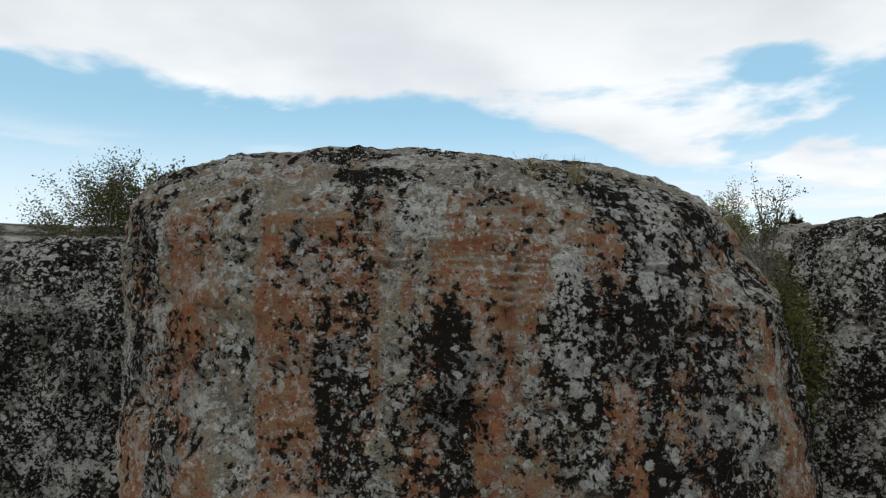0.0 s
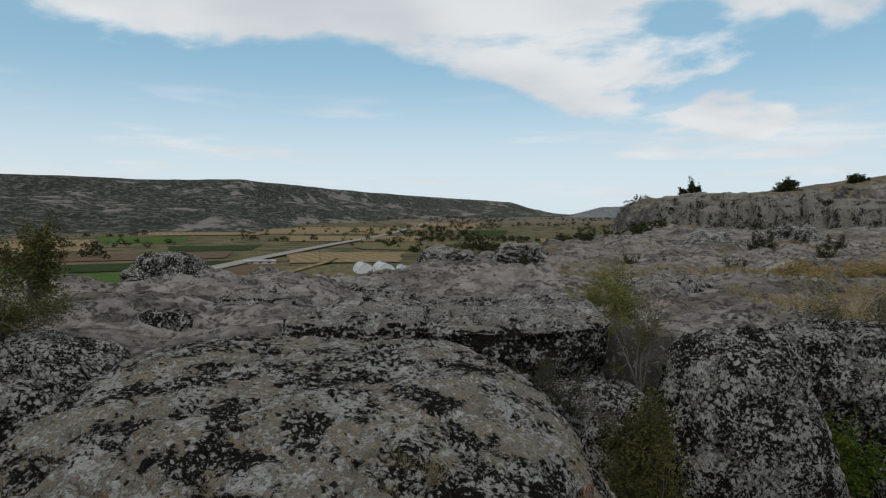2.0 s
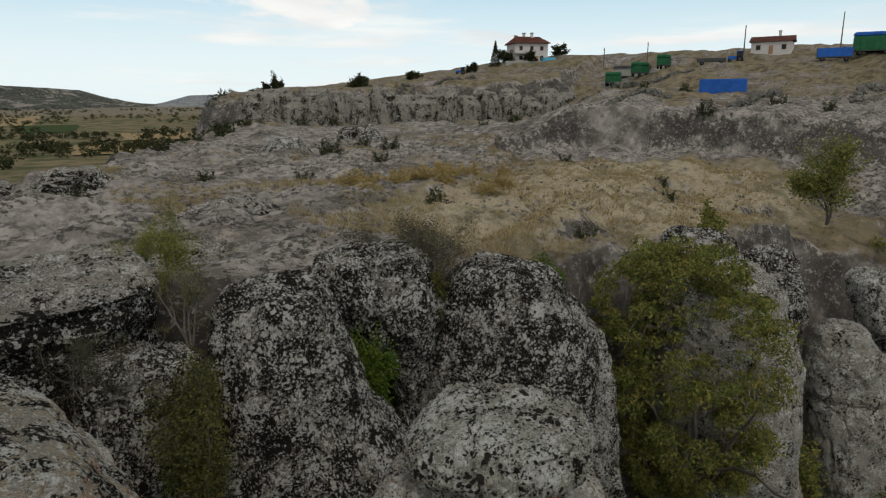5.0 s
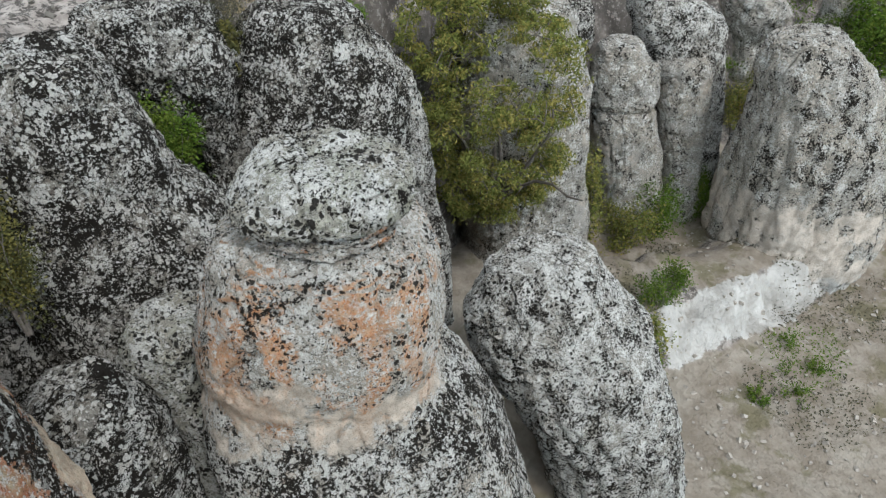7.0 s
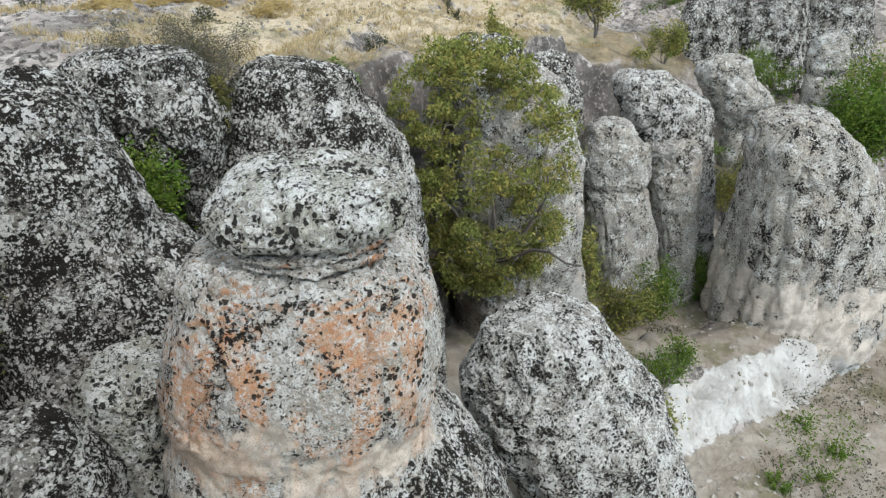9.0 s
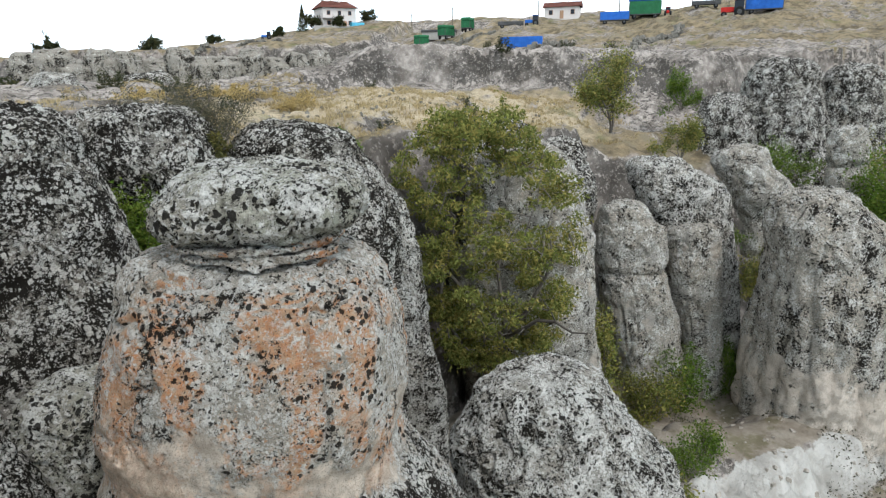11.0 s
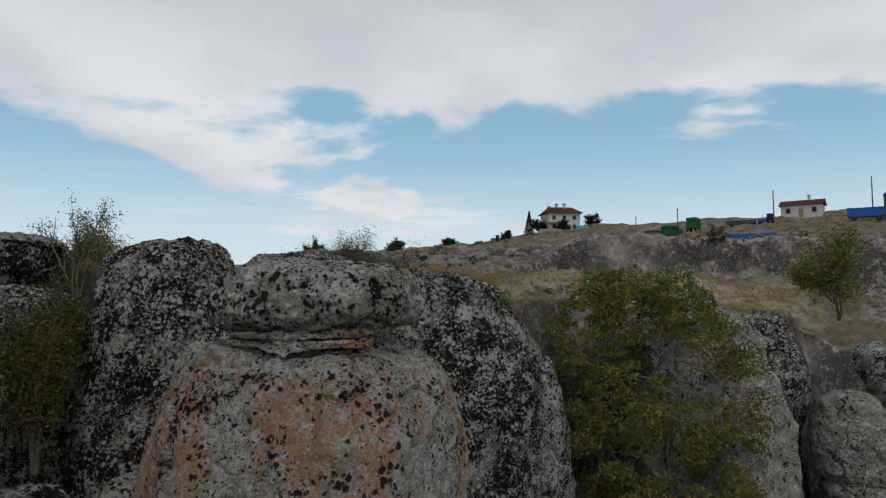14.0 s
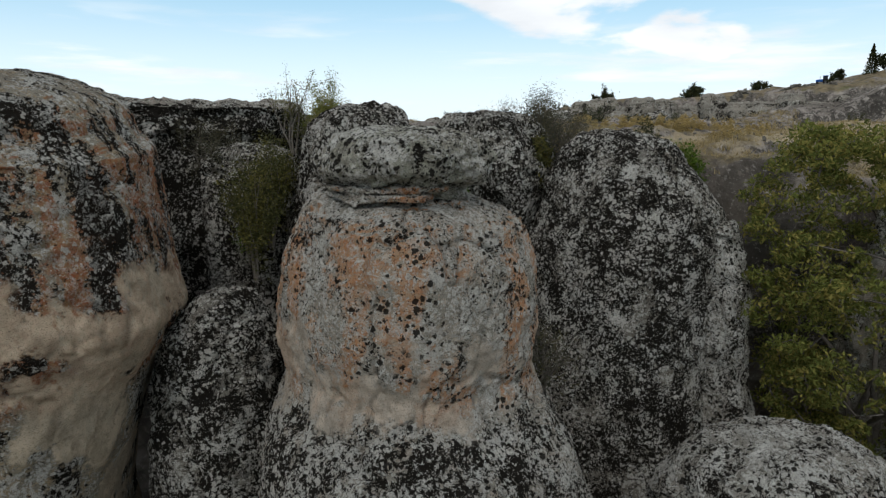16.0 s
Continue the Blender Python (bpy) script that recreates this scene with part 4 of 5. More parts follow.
def leaf_mesh(name, centres, size, material, rng, long=2.2, droop=0.3):
    """One narrow folded leaf at each centre."""
    c = np.asarray(centres, float)
    k = len(c)
    a = rng.normal(size=(k, 3))
    a[:, 2] = a[:, 2] * 0.6 - droop
    a /= np.linalg.norm(a, axis=1, keepdims=True)
    b = np.cross(a, rng.normal(size=(k, 3)))
    b /= np.linalg.norm(b, axis=1, keepdims=True)
    s = size * rng.uniform(0.6, 1.3, (k, 1))
    nrm = np.cross(a, b) * s * 0.15
    P = np.stack([c - a * s * 0.5 * long / 2, c + b * s * 0.32 + nrm, c + a * s * 0.5 * long / 2, c - b * s * 0.32 + nrm], axis=1).reshape(-1, 3)
    me = bpy.data.meshes.new(name)
    me.from_pydata(P.tolist(), [], np.arange(4 * k).reshape(-1, 4).tolist())
    me.materials.append(material)
    return me


def grow(rng, start, way, length, radius, depth, limbs, tips, spread=0.7, lift=0.15):
    p, q, limb = Vector(start), Vector(way).normalized(), []
    steps = 5
    for i in range(steps + 1):
        limb.append((p.copy(), radius * (1 - 0.55 * i / steps)))
        q = (q + Vector(rng.normal(size=3)) * 0.16 + Vector((0, 0, lift * 0.3))).normalized()
        p = p + q * length / steps
        if depth <= 1:
            tips.append(p.copy())
    limbs.append(limb)
    if depth > 0:
        for _ in range(3 if depth > 1 else 4):
            at = limb[int(rng.integers(2, steps + 1))][0]
            side = (q + Vector(rng.normal(size=3)) * spread + Vector((0, 0, lift))).normalized()
            grow(rng, at, side, length * rng.uniform(0.55, 0.8), radius * 0.5, depth - 1, limbs, tips, spread, lift)


def plant(name, label, category, base, height, radius, leaf_mat, seed, leaves=2500, leaf=0.09, stems=5, twig=MAT_TWIG, group="", squash=1.0, lean=(0, 0), depth=2, puff=0.16, long=2.2):
    """A shrub or tree: stems from the base, forking, with single leaves round the twigs."""
    rng = np.random.default_rng(seed)
    limbs, tips = [], []
    for i in range(stems):
        a = 2 * math.pi * (i + rng.uniform(-0.3, 0.3)) / stems
        out = 0.0 if stems == 1 else radius / height * rng.uniform(0.4, 1.1)
        grow(rng, (0.06 * math.cos(a), 0.06 * math.sin(a), -0.25), (out * math.cos(a) + lean[0], out * math.sin(a) + lean[1], squash), height * 0.42, 0.02 * height if stems > 1 else 0.035 * height, depth, limbs, tips)
    t = np.array([tuple(p) for p in tips])
    t[:, :2] *= radius / max(np.percentile(np.hypot(t[:, 0], t[:, 1]), 92), 0.01)
    scale_z = height / max(np.percentile(t[:, 2], 97), 0.01)
    t[:, 2] *= scale_z
    k_xy = radius / max(np.percentile([math.hypot(p.x, p.y) for p in tips], 92), 0.01)
    limbs = [[(Vector((p.x * k_xy, p.y * k_xy, p.z * scale_z)), r) for p, r in limb] for limb in limbs]
    pick = t[rng.integers(0, len(t), leaves)] + rng.normal(size=(leaves, 3)) * puff * (radius + height) / 4
    thing = new(name)
    thing.location = base
    tagged(thing, label, category, group)
    stem = new("trunk" if stems == 1 else "stem", tubes("stem", limbs, twig))
    stem.parent = thing
    crown = new("crown" if stems == 1 else "foliage", leaf_mesh("foliage", pick, leaf, leaf_mat, rng, long))
    crown.parent = thing
    return thing


def spreading_tree(label, base, height, radius, profile, material, seed, sprays=430, leaflets=160, leaf=0.115, lean=(0, 0)):
    """A many-stemmed tree: limbs to each spray of hanging leaflets. profile: the crown's half width from foot to top."""
    rng = np.random.default_rng(seed)
    thing = new("tree")
    thing.location = base
    tagged(thing, label, "tree")
    h = rng.uniform(0.06, 1.0, sprays)
    wide = np.interp(h, np.linspace(0, 1, len(profile)), profile) * radius
    a = rng.uniform(0, 2 * math.pi, sprays)
    out = wide * np.sqrt(rng.uniform(0.12, 1.0, sprays)) * (1 + 0.22 * grain(np.cos(a) * 2.2, np.sin(a) * 2.2, h * 5, seed))
    ends = np.stack([out * np.cos(a) + lean[0] * h, out * np.sin(a) + lean[1] * h, h * height], axis=-1)
    limbs = []
    forks = []
    for i in range(7):
        b = 2 * math.pi * i / 7
        p, q, limb = Vector((0.3 * math.cos(b), 0.3 * math.sin(b), -0.3)), Vector((0.33 * math.cos(b), 0.33 * math.sin(b), 1.0)), []
        for k in range(9):
            limb.append((p.copy(), 0.15 * (1 - k / 10.0)))
            forks.append(p.copy())
            q = (q + Vector(rng.normal(size=3)) * 0.22).normalized()
            p = p + q * height * 0.088 + Vector((lean[0], lean[1], 0)) * 0.085
        limbs.append(limb)
    for e in sorted((Vector(p) for p in ends), key=lambda v: min((v - f).length for f in forks[:63])):
        low = [f for f in forks if f.z < e.z + 0.4] or forks[:1]
        f = min(low, key=lambda v: (v - e).length)
        mid = f.lerp(e, 0.55) + Vector((0, 0, 0.12 * (e - f).length)) + Vector(rng.normal(size=3)) * 0.12
        limbs.append([(f, 0.035), (mid, 0.02), (e, 0.007)])
        forks += [mid, e]
    new("trunk", tubes("trunk", limbs, MAT_BARK)).parent = thing
    k = rng.integers(int(leaflets * 0.4), leaflets, sprays)
    size = rng.uniform(0.30, 0.62, sprays)
    centre = ends.repeat(k, axis=0)
    d = rng.normal(size=(len(centre), 3))
    d /= np.linalg.norm(d, axis=1, keepdims=True)
    d *= rng.uniform(0.2, 1.0, (len(centre), 1)) ** 0.6
    spread = size.repeat(k)[:, None] * np.array((1.25, 1.25, 0.62))
    pts = centre + d * spread
    pts[:, 2] -= 0.35 * np.hypot(d[:, 0], d[:, 1]) ** 2 * size.repeat(k)
    new("crown", leaf_mesh("crown", pts, leaf, material, rng, 3.2, 0.75)).parent = thing
    return thing


spreading_tree("leafy ash tree with yellowing compound leaves growing from the cliff", (26.2, 11.0, -10.6), 11.0, 4.0, (0.4, 0.6, 0.8, 0.95, 1.0, 1.0, 0.92, 0.72, 0.35), MAT_LEAF, 5, lean=(-0.6, 0.5))
plant("bush", "dense dark bush on a low rock", "bush", (-9.0, 17.8, 0.3), 2.1, 1.9, MAT_OLIVE_LEAF, 11, leaves=17000, leaf=0.06)
plant("sapling", "thin bare-twigged shrub beside a dark rock", "shrub", (7.9, 15.9, 0.0), 2.0, 0.8, MAT_OLIVE_LEAF, 12, leaves=1700, leaf=0.055, stems=4, puff=0.1)
plant("bush", "yellow-green bush filling a rock gully", "bush", (7.2, 14.0, -2.8), 2.5, 0.75, MAT_OLIVE_LEAF, 13, leaves=11000, leaf=0.065, puff=0.2)
plant("bush", "yellow-green bush filling a rock gully", "bush", (6.8, 12.9, -3.6), 2.6, 0.6, MAT_OLIVE_LEAF, 14, leaves=6500, leaf=0.08, puff=0.2)
plant("bush", "grey twiggy bush over a rock ledge", "bush", (5.5, 15.3, -0.6), 1.1, 1.1, MAT_GREY_LEAF, 15, leaves=5000, leaf=0.045)
plant("bush", "yellow-green bush on the open plateau", "bush", (8.6, 20.6, z_at(8.6, 20.6)), 1.7, 1.8, MAT_LEAF, 16, leaves=15000, leaf=0.055)
plant("bush", "yellow-green bush on the open plateau", "bush", (6.6, 21.6, z_at(6.6, 21.6)), 1.0, 0.8, MAT_GREY_LEAF, 17, leaves=2200, leaf=0.07)
plant("bush", "grey-green bush between two dark rocks", "bush", (17.3, 17.9, -0.6), 2.1, 2.3, MAT_GREY_LEAF, 18, leaves=24000, leaf=0.05, stems=7)
plant("bush", "grassy bush between two dark rocks", "bush", (16.4, 15.9, -1.6), 1.5, 0.5, MAT_OLIVE_LEAF, 19, leaves=2200, leaf=0.09, long=4.0)
plant("bush", "bright green bush in a shaded gap", "bush", (12.9, 15.0, -3.6), 2.2, 0.7, MAT_GREEN_LEAF, 20, leaves=4200, leaf=0.10)
plant("bush", "bright green bush on the cliff edge", "bush", (21.6, 15.2, -1.6), 1.3, 1.0, MAT_GREEN_LEAF, 21, leaves=3200, leaf=0.09)
plant("bush", "green climbing weeds in a narrow gap", "bush", (-4.7, 12.4, -3.6), 3.2, 0.4, MAT_GREEN_LEAF, 22, leaves=3600, leaf=0.07, puff=0.2)
plant("tree", "young green tree leaning by a rock step", "tree", (50.3, 14.2, -2.0), 5.0, 2.4, MAT_LEAF, 23, leaves=6500, leaf=0.17, stems=2, twig=MAT_BARK, lean=(-0.25, 0), depth=3)
for i, (x, y, zz, h, r) in enumerate(((37.4, 5.4, -17.0, 4.0, 2.0), (34.2, 6.4, -16.6, 3.4, 1.8), (40.6, 4.0, -16.5, 3.0, 1.5), (47.2, 3.2, -13.0, 3.6, 1.8), (45.4, 5.8, -10.5, 3.2, 1.5), (32.6, 8.4, -14.5, 4.6, 1.0), (24.6, 2.6, -17.2, 3.4, 1.2), (26.6, 3.2, -17.2, 3.0, 1.2), (55.6, 3.2, -7.0, 3.4, 2.4), (58.6, -3.4, -8.6, 5.4, 3.4), (52.6, -1.2, -10.5, 4.2, 2.6), (36.0, 15.4, -2.6, 2.6, 1.1), (62.0, 12.0, -0.8, 2.6, 1.6), (52.6, 9.6, -3.8, 2.2, 1.8))):
    plant("bush", "green bush at the foot of the cliff" if zz < -9 else "green bush on the rocky slope", "bush", (x, y, zz), h, r, (MAT_GREEN_LEAF, MAT_LEAF)[i % 2], 40 + i, leaves=3800, leaf=0.15, stems=6, group="slope bushes")

for i, (x, y, r) in enumerate(((29.5, -2.7, 1.1), (28.1, -3.7, 0.9), (31.4, -3.0, 0.8), (30.6, -4.6, 0.7), (27.0, -2.4, 0.5), (27.9, 3.1, 0.9), (29.8, 2.6, 0.8))):
    plant("weed", "low bright green weeds on the dusty valley floor", "weed", (x, y, z_at(x, y)), 0.55 if i < 5 else 1.6, r, MAT_GREEN_LEAF, 300 + i, leaves=1900, leaf=0.10, stems=9, group="valley weeds")
plant("tree", "dense dark green tree at the end of the cliff", "tree", (52.2, -4.0, -11.0), 7.5, 3.4, MAT_GREEN_LEAF, 310, leaves=14000, leaf=0.2, stems=4, twig=MAT_BARK, depth=3)
shrub = plant("shrub", "small dark shrub on bare rock", "shrub", (25.5, 40.5, z_at(25.5, 40.5)), 0.9, 0.75, MAT_FAR_LEAF, 61, leaves=1300, leaf=0.10, group="plateau shrubs")
rng = np.random.default_rng(77)
for i in range(34):
    d, a = rng.uniform(30, 150), rng.uniform(14, 78)
    x, y = polar(a, d)
    if beside(EDGE, np.array([x]), np.array([y]))[0] < 3 or beside(NORTH, np.array([x]), np.array([y]))[0] > 6:
        continue
    k = rng.uniform(0.45, 0.9) * (1 + d / 110)
    copy_thing(shrub, pose(x, y, z_at(x, y) - 0.1, 0, 0, rng.uniform(0, 360)) @ Matrix.Diagonal((k, k, k, 1)))


def far_plants(name, label, spots, seed, leaf=0.5, each=46):
    """Many far bushes and trees as one object: spots of x, y, height, width."""
    rng = np.random.default_rng(seed)
    s = np.asarray(spots, float)
    z0 = ground_z(s[:, 0], s[:, 1])
    p = rng.normal(size=(len(s), each, 3))
    p /= np.linalg.norm(p, axis=-1, keepdims=True)
    p *= rng.uniform(0.35, 1.0, (len(s), each, 1))
    c = np.empty_like(p)
    c[..., 0] = s[:, None, 0] + p[..., 0] * s[:, None, 3] / 2
    c[..., 1] = s[:, None, 1] + p[..., 1] * s[:, None, 3] / 2
    c[..., 2] = z0[:, None] + s[:, None, 2] * (0.48 + 0.5 * p[..., 2])
    size = (s[:, 3] * leaf / 2)[:, None].repeat(each, 1).ravel()[:, None]
    me = leaf_mesh(name, c.reshape(-1, 3), size, MAT_FAR_LEAF, rng, 1.6, 0.0)
    return tagged(new(name, me), label, "vegetation", kind="stuff")


rng = np.random.default_rng(5)
spots = []
while len(spots) < 1500:
    a, d = rng.uniform(-36, 27), 190 * math.exp(rng.uniform(0, 2.3))
    dense = 0.25 if a < 2 else 1.0
    x, y = polar(a, d)
    if rng.uniform() > dense or grain(x * 0.012, y * 0.012, 0.0, 4) < (0.15 if a < 6 else -0.25):
        continue
    if -beside(NORTH, np.array([x]), np.array([y]))[0] > -2:
        continue
    h = rng.uniform(1.6, 5.0) * (1 if rng.uniform() < 0.85 else 1.7)
    spots.append((x, y, h, h * rng.uniform(1.0, 1.7)))
far_plants("valley_trees", "scattered dark trees and bushes on the valley floor", spots, 6)
spots = []
while len(spots) < 420:
    t = rng.uniform(0, 1)
    i = rng.uniform(6.5, 12)
    x = np.interp(i, range(len(NORTH)), NORTH[:, 0]) + rng.uniform(-22, 4)
    y = np.interp(i, range(len(NORTH)), NORTH[:, 1]) + rng.uniform(-6, 22)
    h = rng.uniform(0.7, 2.2)
    spots.append((x, y, h, h * rng.uniform(1.0, 1.6)))
far_plants("slope_scrub", "dark scrub clinging to the rocky slope", spots, 8)

# dry grass on the plateau
rng = np.random.default_rng(3)
gx, gy = rng.uniform(12, 80, 70000), rng.uniform(12, 60, 70000)
ok = (beside(EDGE, gx, gy) > 0.6) & (np.hypot((gx - 42) / 22, (gy - 24) / 9) + 0.55 * fbm(gx * 0.22, gy * 0.22, 0 * gx, 3, 12) < 0.95)
patch = (beside(EDGE, gx, gy) > 0.6) & (fbm(gx * 0.16, gy * 0.16, 0 * gx, 3, 14) > 0.62)
keep = np.where(ok | patch)[0][:9000]
gx, gy = gx[keep], gy[keep]
base = np.stack([gx, gy, ground_z(gx, gy)], axis=-1).repeat(6, axis=0)
base[:, :2] += rng.normal(size=(len(base), 2)) * 0.10
tuft = (0.10 + 0.22 * np.clip(fbm(gx * 0.35, gy * 0.35, 0 * gx, 2, 15) + 0.4, 0, 1)).repeat(6)
tip = base + np.stack([rng.normal(size=len(base)) * 0.12, rng.normal(size=len(base)) * 0.12, tuft * rng.uniform(0.6, 1.3, len(base))], axis=-1)
side = rng.normal(size=(len(base), 3)) * (1, 1, 0)
side *= 0.022 / np.linalg.norm(side, axis=1, keepdims=True)
P = np.stack([base - side, base + side, tip], axis=1).reshape(-1, 3)
me = bpy.data.meshes.new("dry_grass")
me.from_pydata(P.tolist(), [], np.arange(len(P)).reshape(-1, 3).tolist())
me.materials.append(MAT_STRAW)
tagged(new("dry_grass", me), "straw-coloured dry grass on the plateau", "grass", kind="stuff")
clump = plant("grass_clump", "rounded golden clump of dry grass on bare rock", "grass", (29.9, 34.7, z_at(29.9, 34.7)), 0.85, 0.85, MAT_GOLD, 320, leaves=2600, leaf=0.085, stems=14, group="golden grass clumps", long=5.0, depth=1)
clump_rng = np.random.default_rng(21)
for x, y in ((28.6, 33.6), (31.2, 34.2), (32.3, 35.4), (27.4, 34.4), (33.6, 34.4), (30.6, 36.2), (26.2, 35.2), (34.8, 36.0), (29.0, 37.0), (36.6, 35.0), (24.6, 31.2), (31.6, 32.2), (38.6, 33.2), (36.0, 31.0), (33.0, 29.4)):
    k = clump_rng.uniform(0.6, 1.15)
    copy_thing(clump, pose(x, y, z_at(x, y) - 0.05, 0, 0, clump_rng.uniform(0, 360)) @ Matrix.Diagonal((k, k, k * 0.85, 1)))
tuft_rng = np.random.default_rng(9)
for x, y, zz in ((1.15, 7.6, 1.0), (0.95, 7.2, 0.85), (1.5, 7.5, 0.95)):
    c = new("grass_tuft", None)
    blades = []
    for _ in range(90):
        a, r = tuft_rng.uniform(0, 6.28), tuft_rng.uniform(0, 0.16)
        b = Vector((x + r * math.cos(a), y + r * math.sin(a), zz - 0.05))
        t = b + Vector((tuft_rng.normal() * 0.09, tuft_rng.normal() * 0.09, tuft_rng.uniform(0.15, 0.38)))
        blades.append([(b, 0.004), ((b + t) / 2 + Vector((0, 0, 0.03)), 0.003), (t, 0.001)])
    bpy.data.objects.remove(c)
    tagged(new("grass_tuft", tubes("grass_tuft", blades, MAT_STRAW, 3)), "tuft of dry yellow grass in a rock crevice", "grass", "rock grass tufts")
plant("weed", "dry pale weed stalks below the rocks", "weed", (14.2, 9.3, -6.6), 2.0, 0.9, MAT_GREY_LEAF, 91, leaves=900, leaf=0.08, stems=9, group="crevice weeds", long=4.0)
plant("weed", "green weed in a dark crevice", "weed", (13.6, 10.2, -7.2), 2.2, 0.7, MAT_GREEN_LEAF, 92, leaves=1500, leaf=0.09, stems=6, group="crevice weeds")
plant("weed", "small grey-green plant on a rock wall", "weed", (6.6, 13.6, -2.8), 0.7, 0.4, MAT_GREEN_LEAF, 93, leaves=700, leaf=0.06, stems=6, group="crevice weeds")
plant("tree", "small reddish tree beside a dirt path", "tree", (-11.0, 25.0, z_at(-11.0, 25.0)), 3.0, 1.3, MAT_OLIVE_LEAF, 94, leaves=4200, leaf=0.12, stems=3, twig=MAT_BARK)
plant("bush", "wide bare-twigged bush beside a dirt path", "bush", (-7.8, 19.6, z_at(-7.8, 19.6)), 1.4, 1.3, MAT_GREY_LEAF, 95, leaves=1800, leaf=0.07, stems=8)


# ---- the farmyard on the ridge ----
MAT_PLASTER = plain("white_plaster", (0.58, 0.53, 0.50), 0.9, 0.06, 1.2)
MAT_TILE = plain("red_roof_tile", (0.22, 0.095, 0.075), 0.85, 0.25, 3.0)
MAT_GLASS = plain("window_glass", (0.03, 0.035, 0.045), 0.1, 0.1, 2.0)
MAT_FRAME = plain("window_frame", (0.35, 0.22, 0.14), 0.6, 0.1)
MAT_BLUE = plain("blue_paint", (0.03, 0.12, 0.42), 0.5, 0.2, 1.0)
MAT_TURQ = plain("turquoise_sheet", (0.10, 0.40, 0.55), 0.5, 0.15, 1.0)
MAT_GREENP = plain("green_paint", (0.03, 0.13, 0.06), 0.5, 0.25, 1.0)
MAT_RED = plain("red_paint", (0.42, 0.03, 0.025), 0.5, 0.2, 1.0)
MAT_TYRE = plain("tyre_rubber", (0.02, 0.02, 0.02), 0.9, 0.2)
MAT_STEEL = plain("dark_steel", (0.08, 0.08, 0.08), 0.6, 0.3)
MAT_WOOD = plain("weathered_pole_wood", (0.16, 0.13, 0.10), 0.9, 0.25, 4.0)
MAT_SHEET = plain("white_plastic_sheet", (0.74, 0.76, 0.76), 0.45, 0.08, 0.8)
MAT_RUBBLE = plain("rubble_stone", (0.16, 0.15, 0.13), 0.95, 0.45, 1.5, bump=0.1)
MAT_PEBBLE = plain("pale_stone", (0.32, 0.29, 0.25), 0.95, 0.3, 3.0)
MAT_BLOCK = plain("concrete_block", (0.30, 0.29, 0.27), 0.95, 0.15, 1.0)


def part(name, bm, material, parent, label=""):
    me = bpy.data.meshes.new(name)
    bm.to_mesh(me)
    bm.free()
    me.materials.append(material)
    ob = new(name, me)
    ob.parent = parent
    return tagged(ob, label)


def block(x0, x1, y0, y1, z0, z1, bevel=0.03):
    bm = bmesh.new()
    bmesh.ops.create_cube(bm, size=1.0, matrix=Matrix.Translation(((x0 + x1) / 2, (y0 + y1) / 2, (z0 + z1) / 2)) @ Matrix.Diagonal((x1 - x0, y1 - y0, z1 - z0, 1)))
    if bevel:
        bmesh.ops.bevel(bm, geom=bm.edges[:], offset=bevel, segments=1, affect="EDGES")
    return bm


def disc(r, thick, m, seg=16):
    bm = bmesh.new()
    bmesh.ops.create_cone(bm, cap_ends=True, segments=seg, radius1=r, radius2=r, depth=thick, matrix=m)
    bmesh.ops.bevel(bm, geom=[e for e in bm.edges if e.calc_length() < r], offset=min(r, thick) * 0.12, segments=1, affect="EDGES")
    return bm


def thing(name, label, category, x, y, turn=0.0, group="", drop=0.1, z=None):
    ob = new(name)
    ob.matrix_basis = pose(x, y, (z_at(x, y) if z is None else z) - drop, 0, 0, turn)
    return tagged(ob, label, category, group)


def facing(x, y):
    """The turn that points a thing's front (minus y) at the valley edge."""
    return math.degrees(math.atan2(y, x)) - 90


def roof(w_, d_, z0, h, over, hip=0.0):
    bm = bmesh.new()
    a, b = w_ / 2 + over, d_ / 2 + over
    low = [bm.verts.new(p) for p in ((-a, -b, z0), (a, -b, z0), (a, b, z0), (-a, b, z0))]
    top = [bm.verts.new(p) for p in ((-a + hip, 0, z0 + h), (a - hip, 0, z0 + h))]
    for f in ((low[0], low[1], top[1], top[0]), (low[2], low[3], top[0], top[1]), (low[1], low[2], top[1]), (low[3], low[0], top[0]), (low[3], low[2], low[1], low[0])):
        bm.faces.new(f)
    bmesh.ops.solidify(bm, geom=bm.faces[:], thickness=0.15)
    return bm


def window(parent, x, y, z, w_=1.1, h_=1.3, side=False):
    if side:
        win = part("window", block(x - 0.02, x + 0.08, y - w_ / 2, y + w_ / 2, z, z + h_, 0.01), MAT_FRAME, parent)
        part("pane", block(x + 0.05, x + 0.1, y - w_ / 2 + 0.1, y + w_ / 2 - 0.1, z + 0.1, z + h_ - 0.1, 0.005), MAT_GLASS, win)
    else:
        win = part("window", block(x - w_ / 2, x + w_ / 2, y - 0.08, y + 0.02, z, z + h_, 0.01), MAT_FRAME, parent)
        part("pane", block(x - w_ / 2 + 0.1, x + w_ / 2 - 0.1, y - 0.1, y - 0.05, z + 0.1, z + h_ - 0.1, 0.005), MAT_GLASS, win)


